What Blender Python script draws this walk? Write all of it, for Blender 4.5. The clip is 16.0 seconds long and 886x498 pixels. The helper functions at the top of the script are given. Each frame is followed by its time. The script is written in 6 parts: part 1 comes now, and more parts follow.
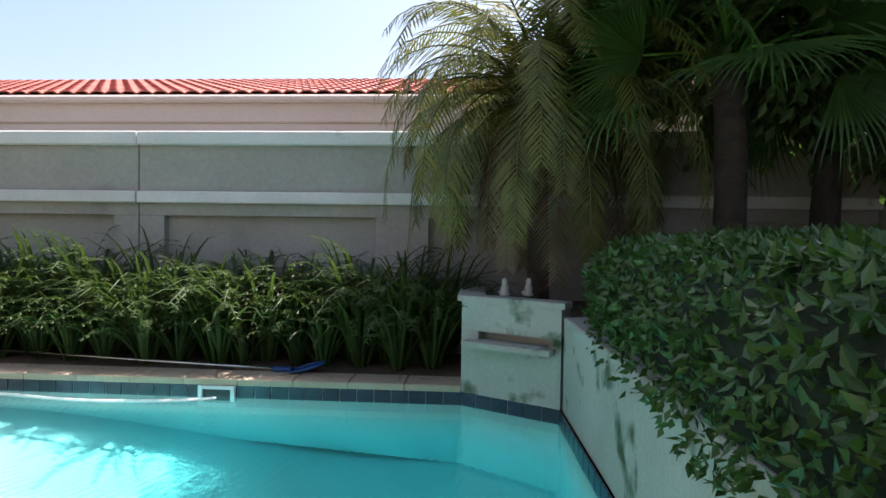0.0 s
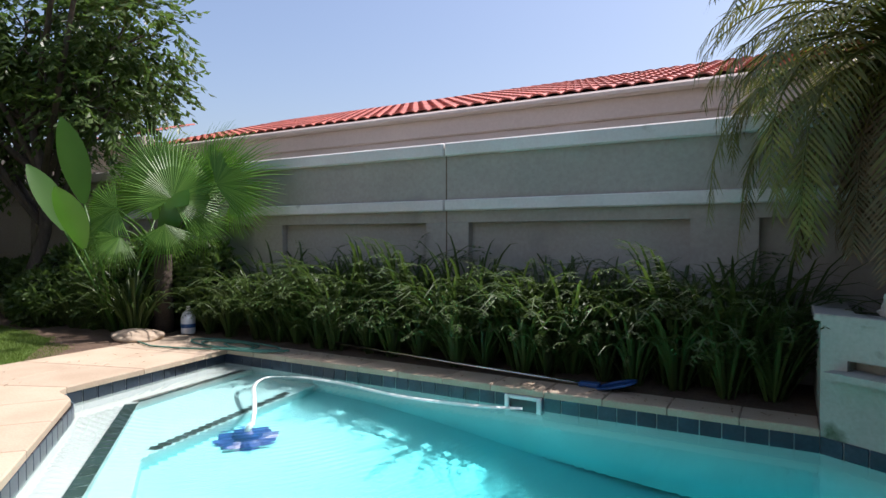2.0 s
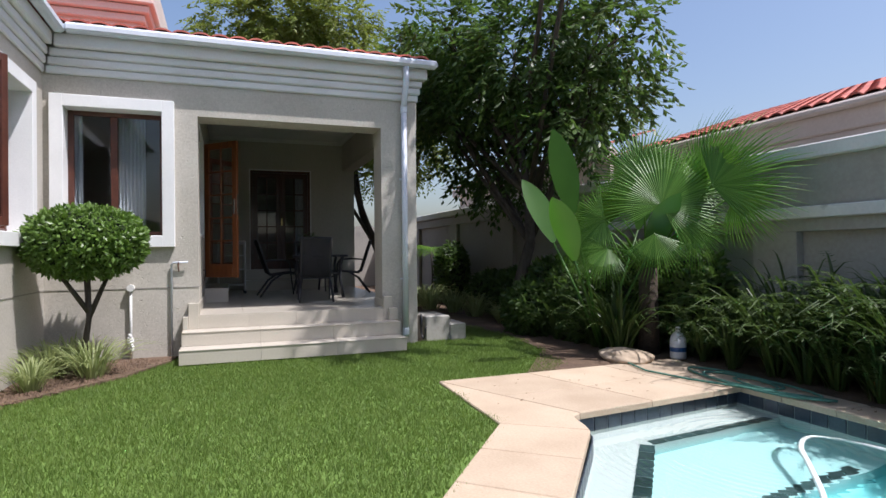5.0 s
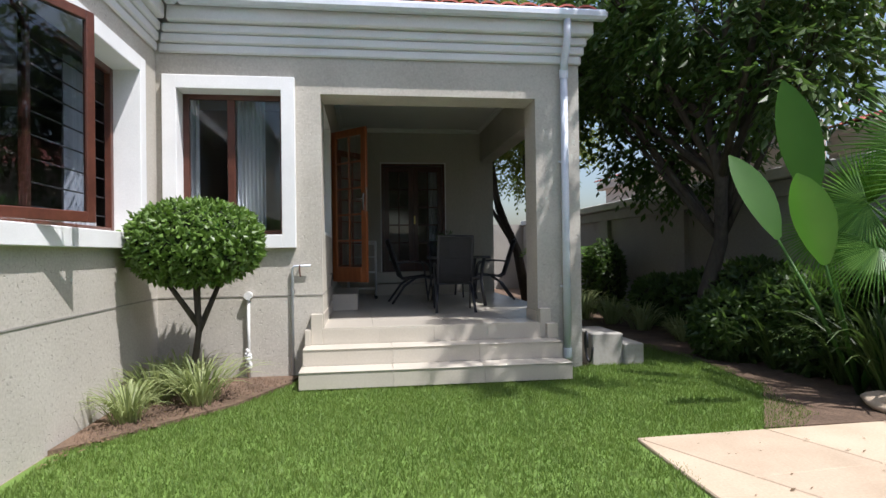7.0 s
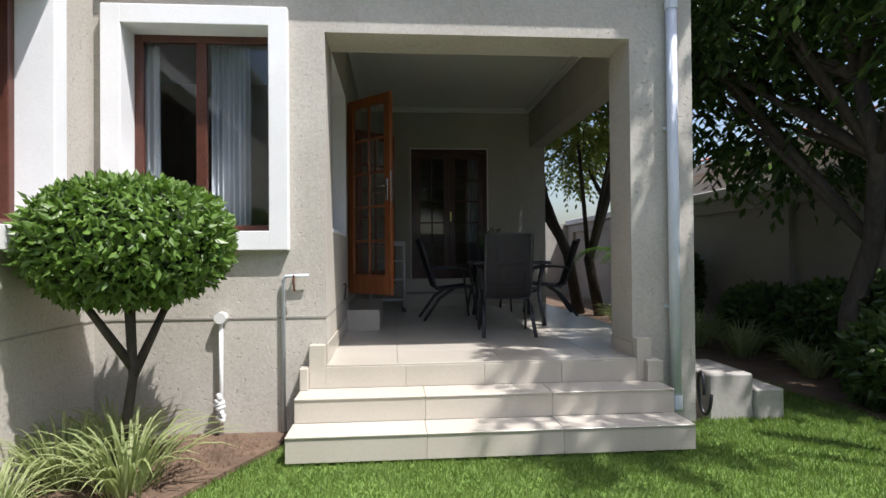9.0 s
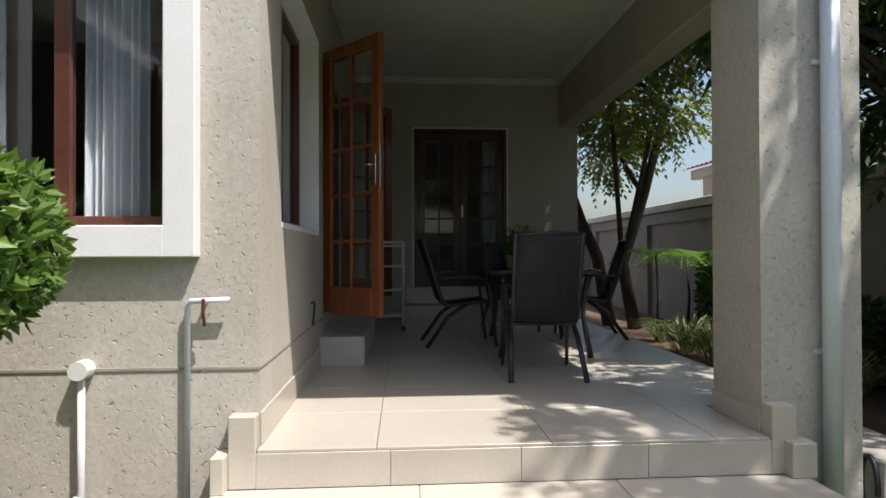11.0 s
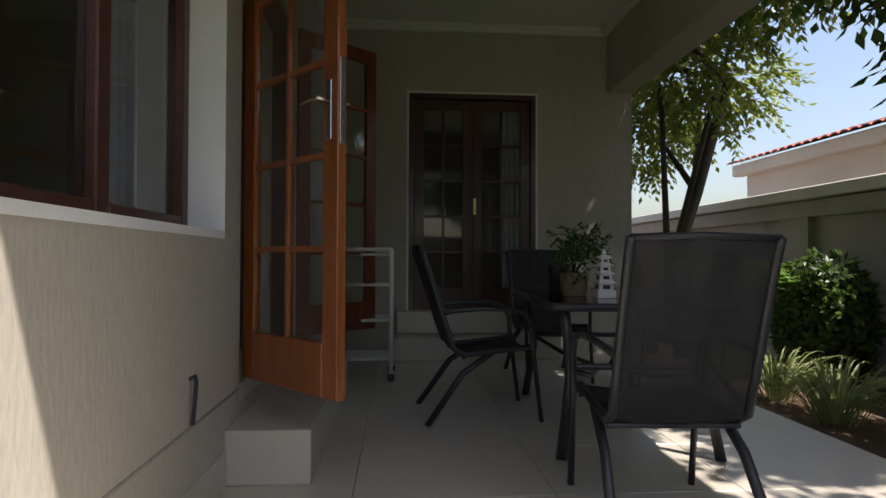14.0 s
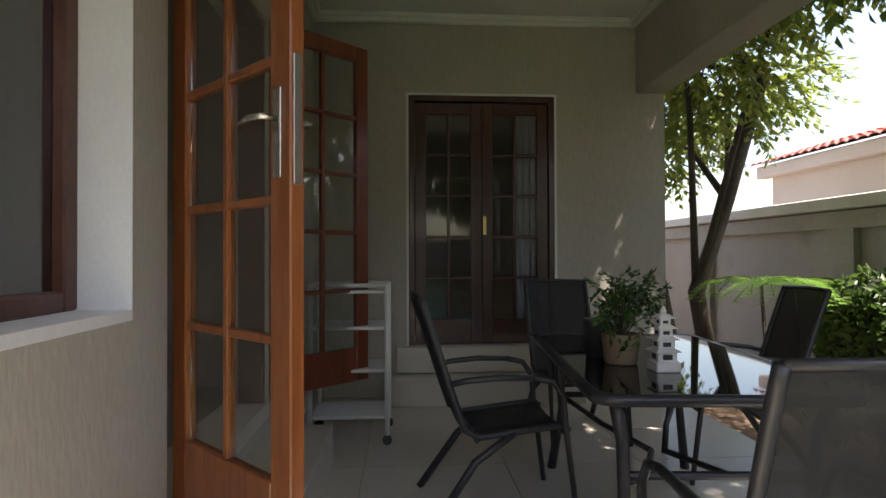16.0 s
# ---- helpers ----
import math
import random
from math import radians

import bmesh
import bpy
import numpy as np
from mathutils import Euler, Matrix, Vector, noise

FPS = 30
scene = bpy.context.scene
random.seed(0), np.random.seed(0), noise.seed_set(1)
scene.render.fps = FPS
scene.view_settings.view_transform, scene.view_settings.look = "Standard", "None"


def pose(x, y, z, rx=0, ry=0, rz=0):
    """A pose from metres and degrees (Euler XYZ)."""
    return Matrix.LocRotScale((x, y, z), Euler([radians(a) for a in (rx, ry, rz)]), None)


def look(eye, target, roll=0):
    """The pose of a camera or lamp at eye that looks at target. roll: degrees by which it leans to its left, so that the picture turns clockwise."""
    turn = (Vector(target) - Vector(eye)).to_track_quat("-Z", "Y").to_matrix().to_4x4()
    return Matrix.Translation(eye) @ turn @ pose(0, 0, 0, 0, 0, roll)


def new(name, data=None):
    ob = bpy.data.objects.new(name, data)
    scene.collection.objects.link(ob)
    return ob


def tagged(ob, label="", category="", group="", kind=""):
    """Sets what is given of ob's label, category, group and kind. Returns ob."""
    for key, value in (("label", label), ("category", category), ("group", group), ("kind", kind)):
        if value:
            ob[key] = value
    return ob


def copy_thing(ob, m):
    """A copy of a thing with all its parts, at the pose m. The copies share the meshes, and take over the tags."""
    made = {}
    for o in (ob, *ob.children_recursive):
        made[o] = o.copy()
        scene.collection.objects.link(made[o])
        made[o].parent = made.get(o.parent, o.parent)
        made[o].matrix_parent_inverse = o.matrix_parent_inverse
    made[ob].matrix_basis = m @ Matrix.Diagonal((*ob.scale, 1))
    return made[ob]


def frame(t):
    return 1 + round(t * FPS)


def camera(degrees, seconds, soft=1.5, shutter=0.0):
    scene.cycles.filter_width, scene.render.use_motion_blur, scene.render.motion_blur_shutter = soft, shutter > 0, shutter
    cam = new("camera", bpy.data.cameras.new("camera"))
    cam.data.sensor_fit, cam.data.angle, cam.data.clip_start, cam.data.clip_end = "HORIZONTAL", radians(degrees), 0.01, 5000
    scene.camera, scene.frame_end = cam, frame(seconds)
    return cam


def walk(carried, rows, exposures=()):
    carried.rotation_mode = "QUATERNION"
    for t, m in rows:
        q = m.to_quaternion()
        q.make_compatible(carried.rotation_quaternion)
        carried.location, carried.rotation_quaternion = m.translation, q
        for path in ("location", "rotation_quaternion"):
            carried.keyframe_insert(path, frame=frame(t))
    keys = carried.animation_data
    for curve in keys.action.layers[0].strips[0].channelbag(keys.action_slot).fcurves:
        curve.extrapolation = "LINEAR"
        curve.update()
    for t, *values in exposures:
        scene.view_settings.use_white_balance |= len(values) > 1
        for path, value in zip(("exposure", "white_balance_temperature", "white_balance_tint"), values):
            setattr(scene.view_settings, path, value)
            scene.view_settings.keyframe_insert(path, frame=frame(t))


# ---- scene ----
cam = camera(73.7, 16.0)
EXPOSURES = [(0, 0.98, 6600, 17), (1.5, 0.52, 6400, 18), (3, 0.33, 6100, 19), (5, 0.30, 6050, 17), (7.5, 0.48, 6100, 14), (9, 0.55, 6150, 14), (11.5, 0.42, 6450, 13), (12.5, 0.45, 6450, 13), (13.2, 0.52, 6600, 14), (14.0, 0.85, 6750, 15), (14.6, 1.25, 6900, 17), (15.2, 1.45, 6950, 17), (16, 1.80, 7000, 17)]
PATH = [
    (0, (0.28, 0.96, 1.289), (0.141, 2.954, 1.237), 0.8),
    (0.5, (0.281, 1.103, 1.278), (-0.097, 3.067, 1.224), 0.1),
    (1, (0.22, 1.27, 1.25), (-0.402, 3.17, 1.205), -0.2),
    (1.5, (0.066, 1.279, 1.288), (-0.747, 3.106, 1.238), -0.2),
    (2, (-0.094, 1.286, 1.288), (-1.103, 3.012, 1.246), -0.1),
    (2.5, (-0.273, 1.4, 1.24), (-1.497, 2.981, 1.216), -0.3),
    (3, (-0.45, 1.549, 1.244), (-1.881, 2.946, 1.235), -0.5),
    (3.5, (-0.665, 1.561, 1.237), (-2.264, 2.762, 1.241), -0.4),
    (4, (-0.91, 1.526, 1.231), (-2.628, 2.549, 1.24), -0.6),
    (4.5, (-1.135, 1.451, 1.248), (-2.941, 2.311, 1.259), -0.6),
    (5, (-1.451, 1.446, 1.264), (-3.331, 2.128, 1.275), -0.6),
    (7.5, (-3.527, 1.54, 1.285), (-5.514, 1.767, 1.304), -0.6),
    (8, (-4.011, 1.549, 1.29), (-6.001, 1.749, 1.313), -0.4),
    (8.5, (-4.507, 1.583, 1.302), (-6.499, 1.763, 1.327), -0.5),
    (9, (-4.994, 1.601, 1.314), (-6.987, 1.766, 1.336), -0.5),
    (11.5, (-7.172, 1.758, 1.387), (-9.167, 1.889, 1.408), -0.2),
    (12, (-7.578, 1.76, 1.399), (-9.573, 1.891, 1.425), -0.3),
    (12.5, (-7.955, 1.763, 1.413), (-9.95, 1.903, 1.44), -0.1),
    (13, (-8.283, 1.788, 1.425), (-10.277, 1.93, 1.452), -0.1),
    (13.5, (-8.614, 1.779, 1.42), (-10.608, 1.926, 1.452), -0.0),
    (14, (-8.919, 1.798, 1.443), (-10.914, 1.946, 1.475), 0.2),
    (14.5, (-9.172, 1.827, 1.511), (-11.166, 1.968, 1.543), 0.1),
    (15, (-9.383, 1.834, 1.567), (-11.378, 1.969, 1.601), 0.0),
    (15.5, (-9.533, 1.828, 1.651), (-11.529, 1.963, 1.685), 0.0),
    (16, (-9.671, 1.847, 1.696), (-11.666, 1.979, 1.719), -0.2),
]
walk(cam, [(t, look(eye, target, roll)) for t, eye, target, roll in PATH], EXPOSURES)


# ---- world and light ----
SUN_DIR = Vector((0.31, 0.36, 0.90)).normalized()
world = bpy.data.worlds.new("sky")
scene.world = world
world.use_nodes = True
_wn = world.node_tree.nodes
_sky = _wn.new("ShaderNodeTexSky")
_sky.sky_type, _sky.sun_disc = "NISHITA", False
_sky.sun_elevation = math.asin(SUN_DIR.z)
_sky.sun_rotation = math.atan2(SUN_DIR.x, SUN_DIR.y)
_sky.air_density, _sky.dust_density, _sky.ozone_density = 1.2, 3.0, 1.5
_wn["Background"].inputs["Strength"].default_value = 0.13
world.node_tree.links.new(_sky.outputs[0], _wn["Background"].inputs["Color"])
sun = new("sun", bpy.data.lights.new("sun", "SUN"))
sun.data.energy, sun.data.angle, sun.data.color = 4.8, radians(0.6), (1.0, 0.955, 0.895)
sun.matrix_world = look(SUN_DIR * 60, (0, 0, 0))


# ---- mesh building ----
class Mesh:
    """Collects vertices and faces of one mesh."""

    def __init__(self):
        self.v, self.f = [], []

    def add(self, verts, faces):
        n = len(self.v)
        self.v.extend([tuple(p) for p in verts])
        self.f.extend([tuple(i + n for i in q) for q in faces])
        return self

    def convex(self, verts, faces):
        mid = sum((Vector(p) for p in verts), Vector()) / len(verts)
        good = []
        for q in faces:
            a, b, c = (Vector(verts[i]) for i in q[:3])
            good.append(q if (b - a).cross(c - a).dot(a - mid) > 0 else tuple(reversed(q)))
        return self.add(verts, good)

    def box(self, x0, x1, y0, y1, z0, z1, c=0.0, m=None):
        lo, hi = (min(x0, x1), min(y0, y1), min(z0, z1)), (max(x0, x1), max(y0, y1), max(z0, z1))
        corners = [(i, j, k) for i in (0, 1) for j in (0, 1) for k in (0, 1)]
        if c <= 0:
            verts = [tuple((lo, hi)[s[a]][a] for a in range(3)) for s in corners]
            faces = [(0, 1, 3, 2), (4, 5, 7, 6), (0, 1, 5, 4), (2, 3, 7, 6), (0, 2, 6, 4), (1, 3, 7, 5)]
        else:
            verts, at = [], {}
            for s in corners:
                for a in range(3):
                    at[s, a] = len(verts)
                    verts.append(tuple((lo[b] + (0 if b == a else c)) if s[b] == 0 else (hi[b] - (0 if b == a else c)) for b in range(3)))
            faces = []
            ring = [(0, 0), (0, 1), (1, 1), (1, 0)]
            for a in range(3):
                b, d = [k for k in range(3) if k != a]
                for side in (0, 1):
                    q = []
                    for i, j in ring:
                        s = [0, 0, 0]
                        s[a], s[b], s[d] = side, i, j
                        q.append(at[tuple(s), a])
                    faces.append(tuple(q))
                for i, j in ring:
                    s0, s1 = [0, 0, 0], [0, 0, 0]
                    s0[a], s1[a] = 0, 1
                    s0[b] = s1[b] = i
                    s0[d] = s1[d] = j
                    s0, s1 = tuple(s0), tuple(s1)
                    faces.append((at[s0, b], at[s1, b], at[s1, d], at[s0, d]))
            for s in corners:
                faces.append((at[s, 0], at[s, 1], at[s, 2]))
        if m is not None:
            verts = [tuple(m @ Vector(p)) for p in verts]
        return self.convex(verts, faces)

    def prism(self, poly, z0, z1, c=0.0):
        """A flat polygon, counter-clockwise, pulled up; c rounds its upper edge."""
        n = len(poly)
        verts = [(x, y, z0) for x, y in poly] + [(x, y, z1 - c) for x, y in poly]
        faces = [tuple(reversed(range(n)))] + [(i, (i + 1) % n, n + (i + 1) % n, n + i) for i in range(n)]
        if c > 0:
            mid = Vector((sum(p[0] for p in poly) / n, sum(p[1] for p in poly) / n))
            inner = inset(poly, c)
            verts += [(x, y, z1) for x, y in inner]
            faces += [(n + i, n + (i + 1) % n, 2 * n + (i + 1) % n, 2 * n + i) for i in range(n)] + [tuple(range(2 * n, 3 * n))]
        else:
            faces.append(tuple(range(n, 2 * n)))
        return self.add(verts, faces)

    def tube(self, pts, r, seg=8, cap=True):
        """A round bar along pts; r is one radius or one for each point."""
        pts = [Vector(p) for p in pts]
        rs = r if isinstance(r, (list, tuple)) else [r] * len(pts)
        side, verts, faces = None, [], []
        for i, p in enumerate(pts):
            d = (pts[min(i + 1, len(pts) - 1)] - pts[max(i - 1, 0)]).normalized()
            if side is None:
                side = d.cross(Vector((0, 0, 1)) if abs(d.z) < 0.9 else Vector((1, 0, 0))).normalized()
            side = (side - d * side.dot(d)).normalized()
            up = d.cross(side)
            for k in range(seg):
                a = 2 * math.pi * k / seg
                verts.append(p + (side * math.cos(a) + up * math.sin(a)) * rs[i])
        for i in range(len(pts) - 1):
            for k in range(seg):
                l = (k + 1) % seg
                faces.append((i * seg + k, i * seg + l, (i + 1) * seg + l, (i + 1) * seg + k))
        if cap:
            faces.append(tuple(reversed(range(seg))))
            faces.append(tuple((len(pts) - 1) * seg + k for k in range(seg)))
        return self.add(verts, faces)

    def lathe(self, rows, at=(0, 0, 0), seg=20):
        """rows of (radius, height) turned round an upright axis."""
        verts = [(at[0] + r * math.cos(2 * math.pi * k / seg), at[1] + r * math.sin(2 * math.pi * k / seg), at[2] + z) for r, z in rows for k in range(seg)]
        faces = [(i * seg + k, i * seg + (k + 1) % seg, (i + 1) * seg + (k + 1) % seg, (i + 1) * seg + k) for i in range(len(rows) - 1) for k in range(seg)]
        faces += [tuple(reversed(range(seg))), tuple((len(rows) - 1) * seg + k for k in range(seg))]
        return self.add(verts, faces)

    def strip(self, pts, widths, side, fold=0.0):
        """A leaf blade along pts, with a width at each, spread along side; fold lifts its edges."""
        side = Vector(side).normalized()
        verts, faces = [], []
        for p, w in zip(pts, widths):
            p = Vector(p)
            verts += [p - side * w / 2 + Vector((0, 0, fold * w)), p, p + side * w / 2 + Vector((0, 0, fold * w))]
        for i in range(len(pts) - 1):
            a = 3 * i
            faces += [(a, a + 1, a + 4, a + 3), (a + 1, a + 2, a + 5, a + 4)]
        return self.add(verts, faces)

    def data(self, name, material, smooth=False):
        me = bpy.data.meshes.new(name)
        me.from_pydata(self.v, [], self.f)
        me.materials.append(material)
        if smooth:
            me.polygons.foreach_set("use_smooth", [True] * len(me.polygons))
        me.update()
        return me


def inset(poly, d):
    """The polygon, counter-clockwise, drawn in by d (out, where d is negative)."""
    n, out = len(poly), []
    for i in range(n):
        p0, p1, p2 = (Vector(poly[(i + k) % n]) for k in (-1, 0, 1))
        e0, e1 = (p1 - p0).normalized(), (p2 - p1).normalized()
        n0, n1 = Vector((-e0.y, e0.x)), Vector((-e1.y, e1.x))
        b = (n0 + n1).normalized()
        out.append(tuple(p1 + b * (d / max(0.3, b.dot(n0)))))
    return out


def thing(name, at, label, category, group="", kind=""):
    ob = new(name)
    ob.empty_display_size = 0.1
    ob.location = at
    return tagged(ob, label, category, group, kind)


def part(name, mesh, material, parent, label="", smooth=False):
    """Links a mesh, given in its parent's own space, as one part."""
    ob = new(name, mesh if isinstance(mesh, bpy.types.Mesh) else mesh.data(name, material, smooth))
    ob.parent = parent
    if label:
        ob["label"] = label
    return ob


def solid(name, mesh, material, label, category, group="", kind="", smooth=False):
    return tagged(new(name, mesh.data(name, material, smooth)), label, category, group, kind)


def setting(name, mesh, material, label, category, smooth=False):
    return solid(name, mesh, material, label, category, kind="structure", smooth=smooth)


def wall_cells(us, vs, holes):
    """The cells of a grid of cuts us by vs that lie in none of the holes (u0, u1, v0, v1)."""
    for u0, u1 in zip(us, us[1:]):
        for v0, v1 in zip(vs, vs[1:]):
            u, v = (u0 + u1) / 2, (v0 + v1) / 2
            if not any(h[0] < u < h[1] and h[2] < v < h[3] for h in holes):
                yield u0, u1, v0, v1


# ---- materials ----
def surf(name, a, b, rough=0.7, scale=3.0, fine=60.0, bump=0.2, depth=0.004, metal=0.0, mix=0.6, var=0.0, coat=0.0, stretch=(1, 1, 1), spec=0.5, blotch=None, pits=0.0):
    """A surface that wanders between two colours at two scales, with a fine relief. var: how far pieces differ from one another."""
    m = bpy.data.materials.new(name)
    m.use_nodes = True
    nt, N = m.node_tree, m.node_tree.nodes
    bs = N["Principled BSDF"]
    tc = N.new("ShaderNodeTexCoord")
    mp = N.new("ShaderNodeMapping")
    mp.inputs["Scale"].default_value = stretch
    geo = N.new("ShaderNodeNewGeometry")
    nt.links.new(geo.outputs["Position"], mp.inputs["Vector"])
    n1, n2 = N.new("ShaderNodeTexNoise"), N.new("ShaderNodeTexNoise")
    for n, s, d in ((n1, scale, 5), (n2, fine, 4)):
        n.inputs["Scale"].default_value, n.inputs["Detail"].default_value = s, d
        nt.links.new(mp.outputs[0], n.inputs["Vector"])
    add = N.new("ShaderNodeMath")
    add.operation = "MULTIPLY_ADD"
    add.inputs[1].default_value = 1 - mix
    nt.links.new(n2.outputs["Fac"], add.inputs[0])
    mul = N.new("ShaderNodeMath")
    mul.operation, mul.inputs[1].default_value = "MULTIPLY", mix
    nt.links.new(n1.outputs["Fac"], mul.inputs[0])
    nt.links.new(mul.outputs[0], add.inputs[2])
    ramp = N.new("ShaderNodeValToRGB")
    ramp.color_ramp.elements[0].position, ramp.color_ramp.elements[1].position = 0.36, 0.64
    ramp.color_ramp.elements[0].color, ramp.color_ramp.elements[1].color = (*a, 1), (*b, 1)
    nt.links.new(add.outputs[0], ramp.inputs[0])
    col = ramp.outputs[0]
    if blotch:
        n3 = N.new("ShaderNodeTexNoise")
        n3.inputs["Scale"].default_value, n3.inputs["Detail"].default_value = blotch[1], 6
        nt.links.new(geo.outputs["Position"], n3.inputs["Vector"])
        r3 = N.new("ShaderNodeValToRGB")
        r3.color_ramp.elements[0].position, r3.color_ramp.elements[1].position = blotch[2], blotch[2] + 0.12
        nt.links.new(n3.outputs["Fac"], r3.inputs[0])
        mx = N.new("ShaderNodeMix")
        mx.data_type = "RGBA"
        mx.inputs[7].default_value = (*blotch[0], 1)
        nt.links.new(r3.outputs[0], mx.inputs[0])
        nt.links.new(col, mx.inputs[6])
        col = mx.outputs[2]
    if var:
        info = N.new("ShaderNodeObjectInfo")
        isl = N.new("ShaderNodeMath")
        isl.operation = "ADD"
        nt.links.new(info.outputs["Random"], isl.inputs[0])
        nt.links.new(geo.outputs["Random Per Island"], isl.inputs[1])
        fr = N.new("ShaderNodeMath")
        fr.operation = "FRACT"
        nt.links.new(isl.outputs[0], fr.inputs[0])
        mr = N.new("ShaderNodeMapRange")
        mr.inputs[3].default_value, mr.inputs[4].default_value = 1 - var, 1 + var
        nt.links.new(fr.outputs[0], mr.inputs[0])
        hs = N.new("ShaderNodeHueSaturation")
        nt.links.new(mr.outputs[0], hs.inputs["Value"])
        nt.links.new(col, hs.inputs["Color"])
        col = hs.outputs[0]
    nt.links.new(col, bs.inputs["Base Color"])
    bs.inputs["Roughness"].default_value, bs.inputs["Metallic"].default_value = rough, metal
    bs.inputs["Coat Weight"].default_value = coat
    bs.inputs["Specular IOR Level"].default_value = spec
    if bump:
        bp = N.new("ShaderNodeBump")
        bp.inputs["Strength"].default_value, bp.inputs["Distance"].default_value = bump, depth
        nt.links.new(add.outputs[0], bp.inputs["Height"])
        nt.links.new(bp.outputs[0], bs.inputs["Normal"])
        if pits:
            n4 = N.new("ShaderNodeTexNoise")
            n4.inputs["Scale"].default_value, n4.inputs["Detail"].default_value, n4.inputs["Distortion"].default_value = 36, 4, 0.5
            nt.links.new(geo.outputs["Position"], n4.inputs["Vector"])
            r4 = N.new("ShaderNodeValToRGB")
            r4.color_ramp.elements[0].position, r4.color_ramp.elements[1].position = 0.61, 0.72
            nt.links.new(n4.outputs["Fac"], r4.inputs[0])
            b4 = N.new("ShaderNodeBump")
            b4.invert = True
            b4.inputs["Strength"].default_value, b4.inputs["Distance"].default_value = 0.8, pits
            nt.links.new(r4.outputs[0], b4.inputs["Height"])
            nt.links.new(bp.outputs[0], b4.inputs["Normal"])
            nt.links.new(b4.outputs[0], bs.inputs["Normal"])
    return m


def leafy(name, a, b, rough=0.45, through_=0.35, var=0.35, spec=0.4):
    """Leaves: two greens by leaf, a soft gloss, and some light let through."""
    m = bpy.data.materials.new(name)
    m.use_nodes = True
    nt, N = m.node_tree, m.node_tree.nodes
    bs, out = N["Principled BSDF"], N["Material Output"]
    geo = N.new("ShaderNodeNewGeometry")
    info = N.new("ShaderNodeObjectInfo")
    sm = N.new("ShaderNodeMath")
    sm.operation = "ADD"
    nt.links.new(geo.outputs["Random Per Island"], sm.inputs[0])
    nt.links.new(info.outputs["Random"], sm.inputs[1])
    fr = N.new("ShaderNodeMath")
    fr.operation = "FRACT"
    nt.links.new(sm.outputs[0], fr.inputs[0])
    no = N.new("ShaderNodeTexNoise")
    no.inputs["Scale"].default_value = 2.5
    nt.links.new(geo.outputs["Position"], no.inputs["Vector"])
    av = N.new("ShaderNodeMath")
    av.operation = "MULTIPLY_ADD"
    av.inputs[1].default_value, av.inputs[2].default_value = var * 1.6, 0.0
    nt.links.new(fr.outputs[0], av.inputs[0])
    ad = N.new("ShaderNodeMath")
    ad.operation = "MULTIPLY_ADD"
    ad.inputs[1].default_value = 1 - var
    nt.links.new(no.outputs["Fac"], ad.inputs[0])
    nt.links.new(av.outputs[0], ad.inputs[2])
    mx = N.new("ShaderNodeMix")
    mx.data_type = "RGBA"
    mx.inputs[6].default_value, mx.inputs[7].default_value = (*a, 1), (*b, 1)
    nt.links.new(ad.outputs[0], mx.inputs[0])
    nt.links.new(mx.outputs[2], bs.inputs["Base Color"])
    bs.inputs["Roughness"].default_value = rough
    bs.inputs["Specular IOR Level"].default_value = spec
    tr = N.new("ShaderNodeBsdfTranslucent")
    lift = N.new("ShaderNodeHueSaturation")
    lift.inputs["Value"].default_value, lift.inputs["Saturation"].default_value = 1.6, 1.1
    nt.links.new(mx.outputs[2], lift.inputs["Color"])
    nt.links.new(lift.outputs[0], tr.inputs["Color"])
    ms = N.new("ShaderNodeMixShader")
    ms.inputs[0].default_value = through_
    nt.links.new(bs.outputs[0], ms.inputs[1])
    nt.links.new(tr.outputs[0], ms.inputs[2])
    nt.links.new(ms.outputs[0], out.inputs["Surface"])
    return m


def clear(name, tint, rough=0.0, ior=1.45, gloss=0.5):
    m = bpy.data.materials.new(name)
    m.use_nodes = True
    bs = m.node_tree.nodes["Principled BSDF"]
    bs.inputs["Base Color"].default_value = (*tint, 1)
    bs.inputs["Transmission Weight"].default_value = 1.0
    bs.inputs["Roughness"].default_value, bs.inputs["IOR"].default_value = rough, ior
    bs.inputs["Specular IOR Level"].default_value = gloss
    return m


PLASTER = surf("grey_textured_plaster", (0.41, 0.38, 0.325), (0.51, 0.48, 0.42), 0.85, 1.6, 45, 0.45, 0.010, mix=0.45, pits=0.007)
REVEAL = surf("grey_smooth_plaster", (0.40, 0.37, 0.31), (0.47, 0.44, 0.375), 0.85, 2.0, 55, 0.7, 0.008, mix=0.45, stretch=(1, 1, 0.3))
WHITE = surf("white_wall_paint", (0.72, 0.72, 0.71), (0.82, 0.82, 0.81), 0.6, 2.0, 90, 0.15, 0.003)
CORNICE = surf("pale_cornice_paint", (0.60, 0.60, 0.59), (0.70, 0.70, 0.69), 0.6, 1.5, 60, 0.12, 0.003)
CEIL = surf("off_white_ceiling_paint", (0.66, 0.65, 0.60), (0.74, 0.73, 0.68), 0.7, 1.0, 80, 0.08, 0.002)
YARD = surf("weathered_grey_wall_paint", (0.305, 0.285, 0.25), (0.385, 0.365, 0.325), 0.85, 0.9, 25, 0.4, 0.008, mix=0.55, blotch=((0.26, 0.25, 0.225), 1.3, 0.62))
YARDCAP = surf("weathered_pale_coping_paint", (0.58, 0.57, 0.54), (0.68, 0.67, 0.64), 0.8, 1.5, 30, 0.3, 0.005, blotch=((0.30, 0.29, 0.26), 3.0, 0.66))
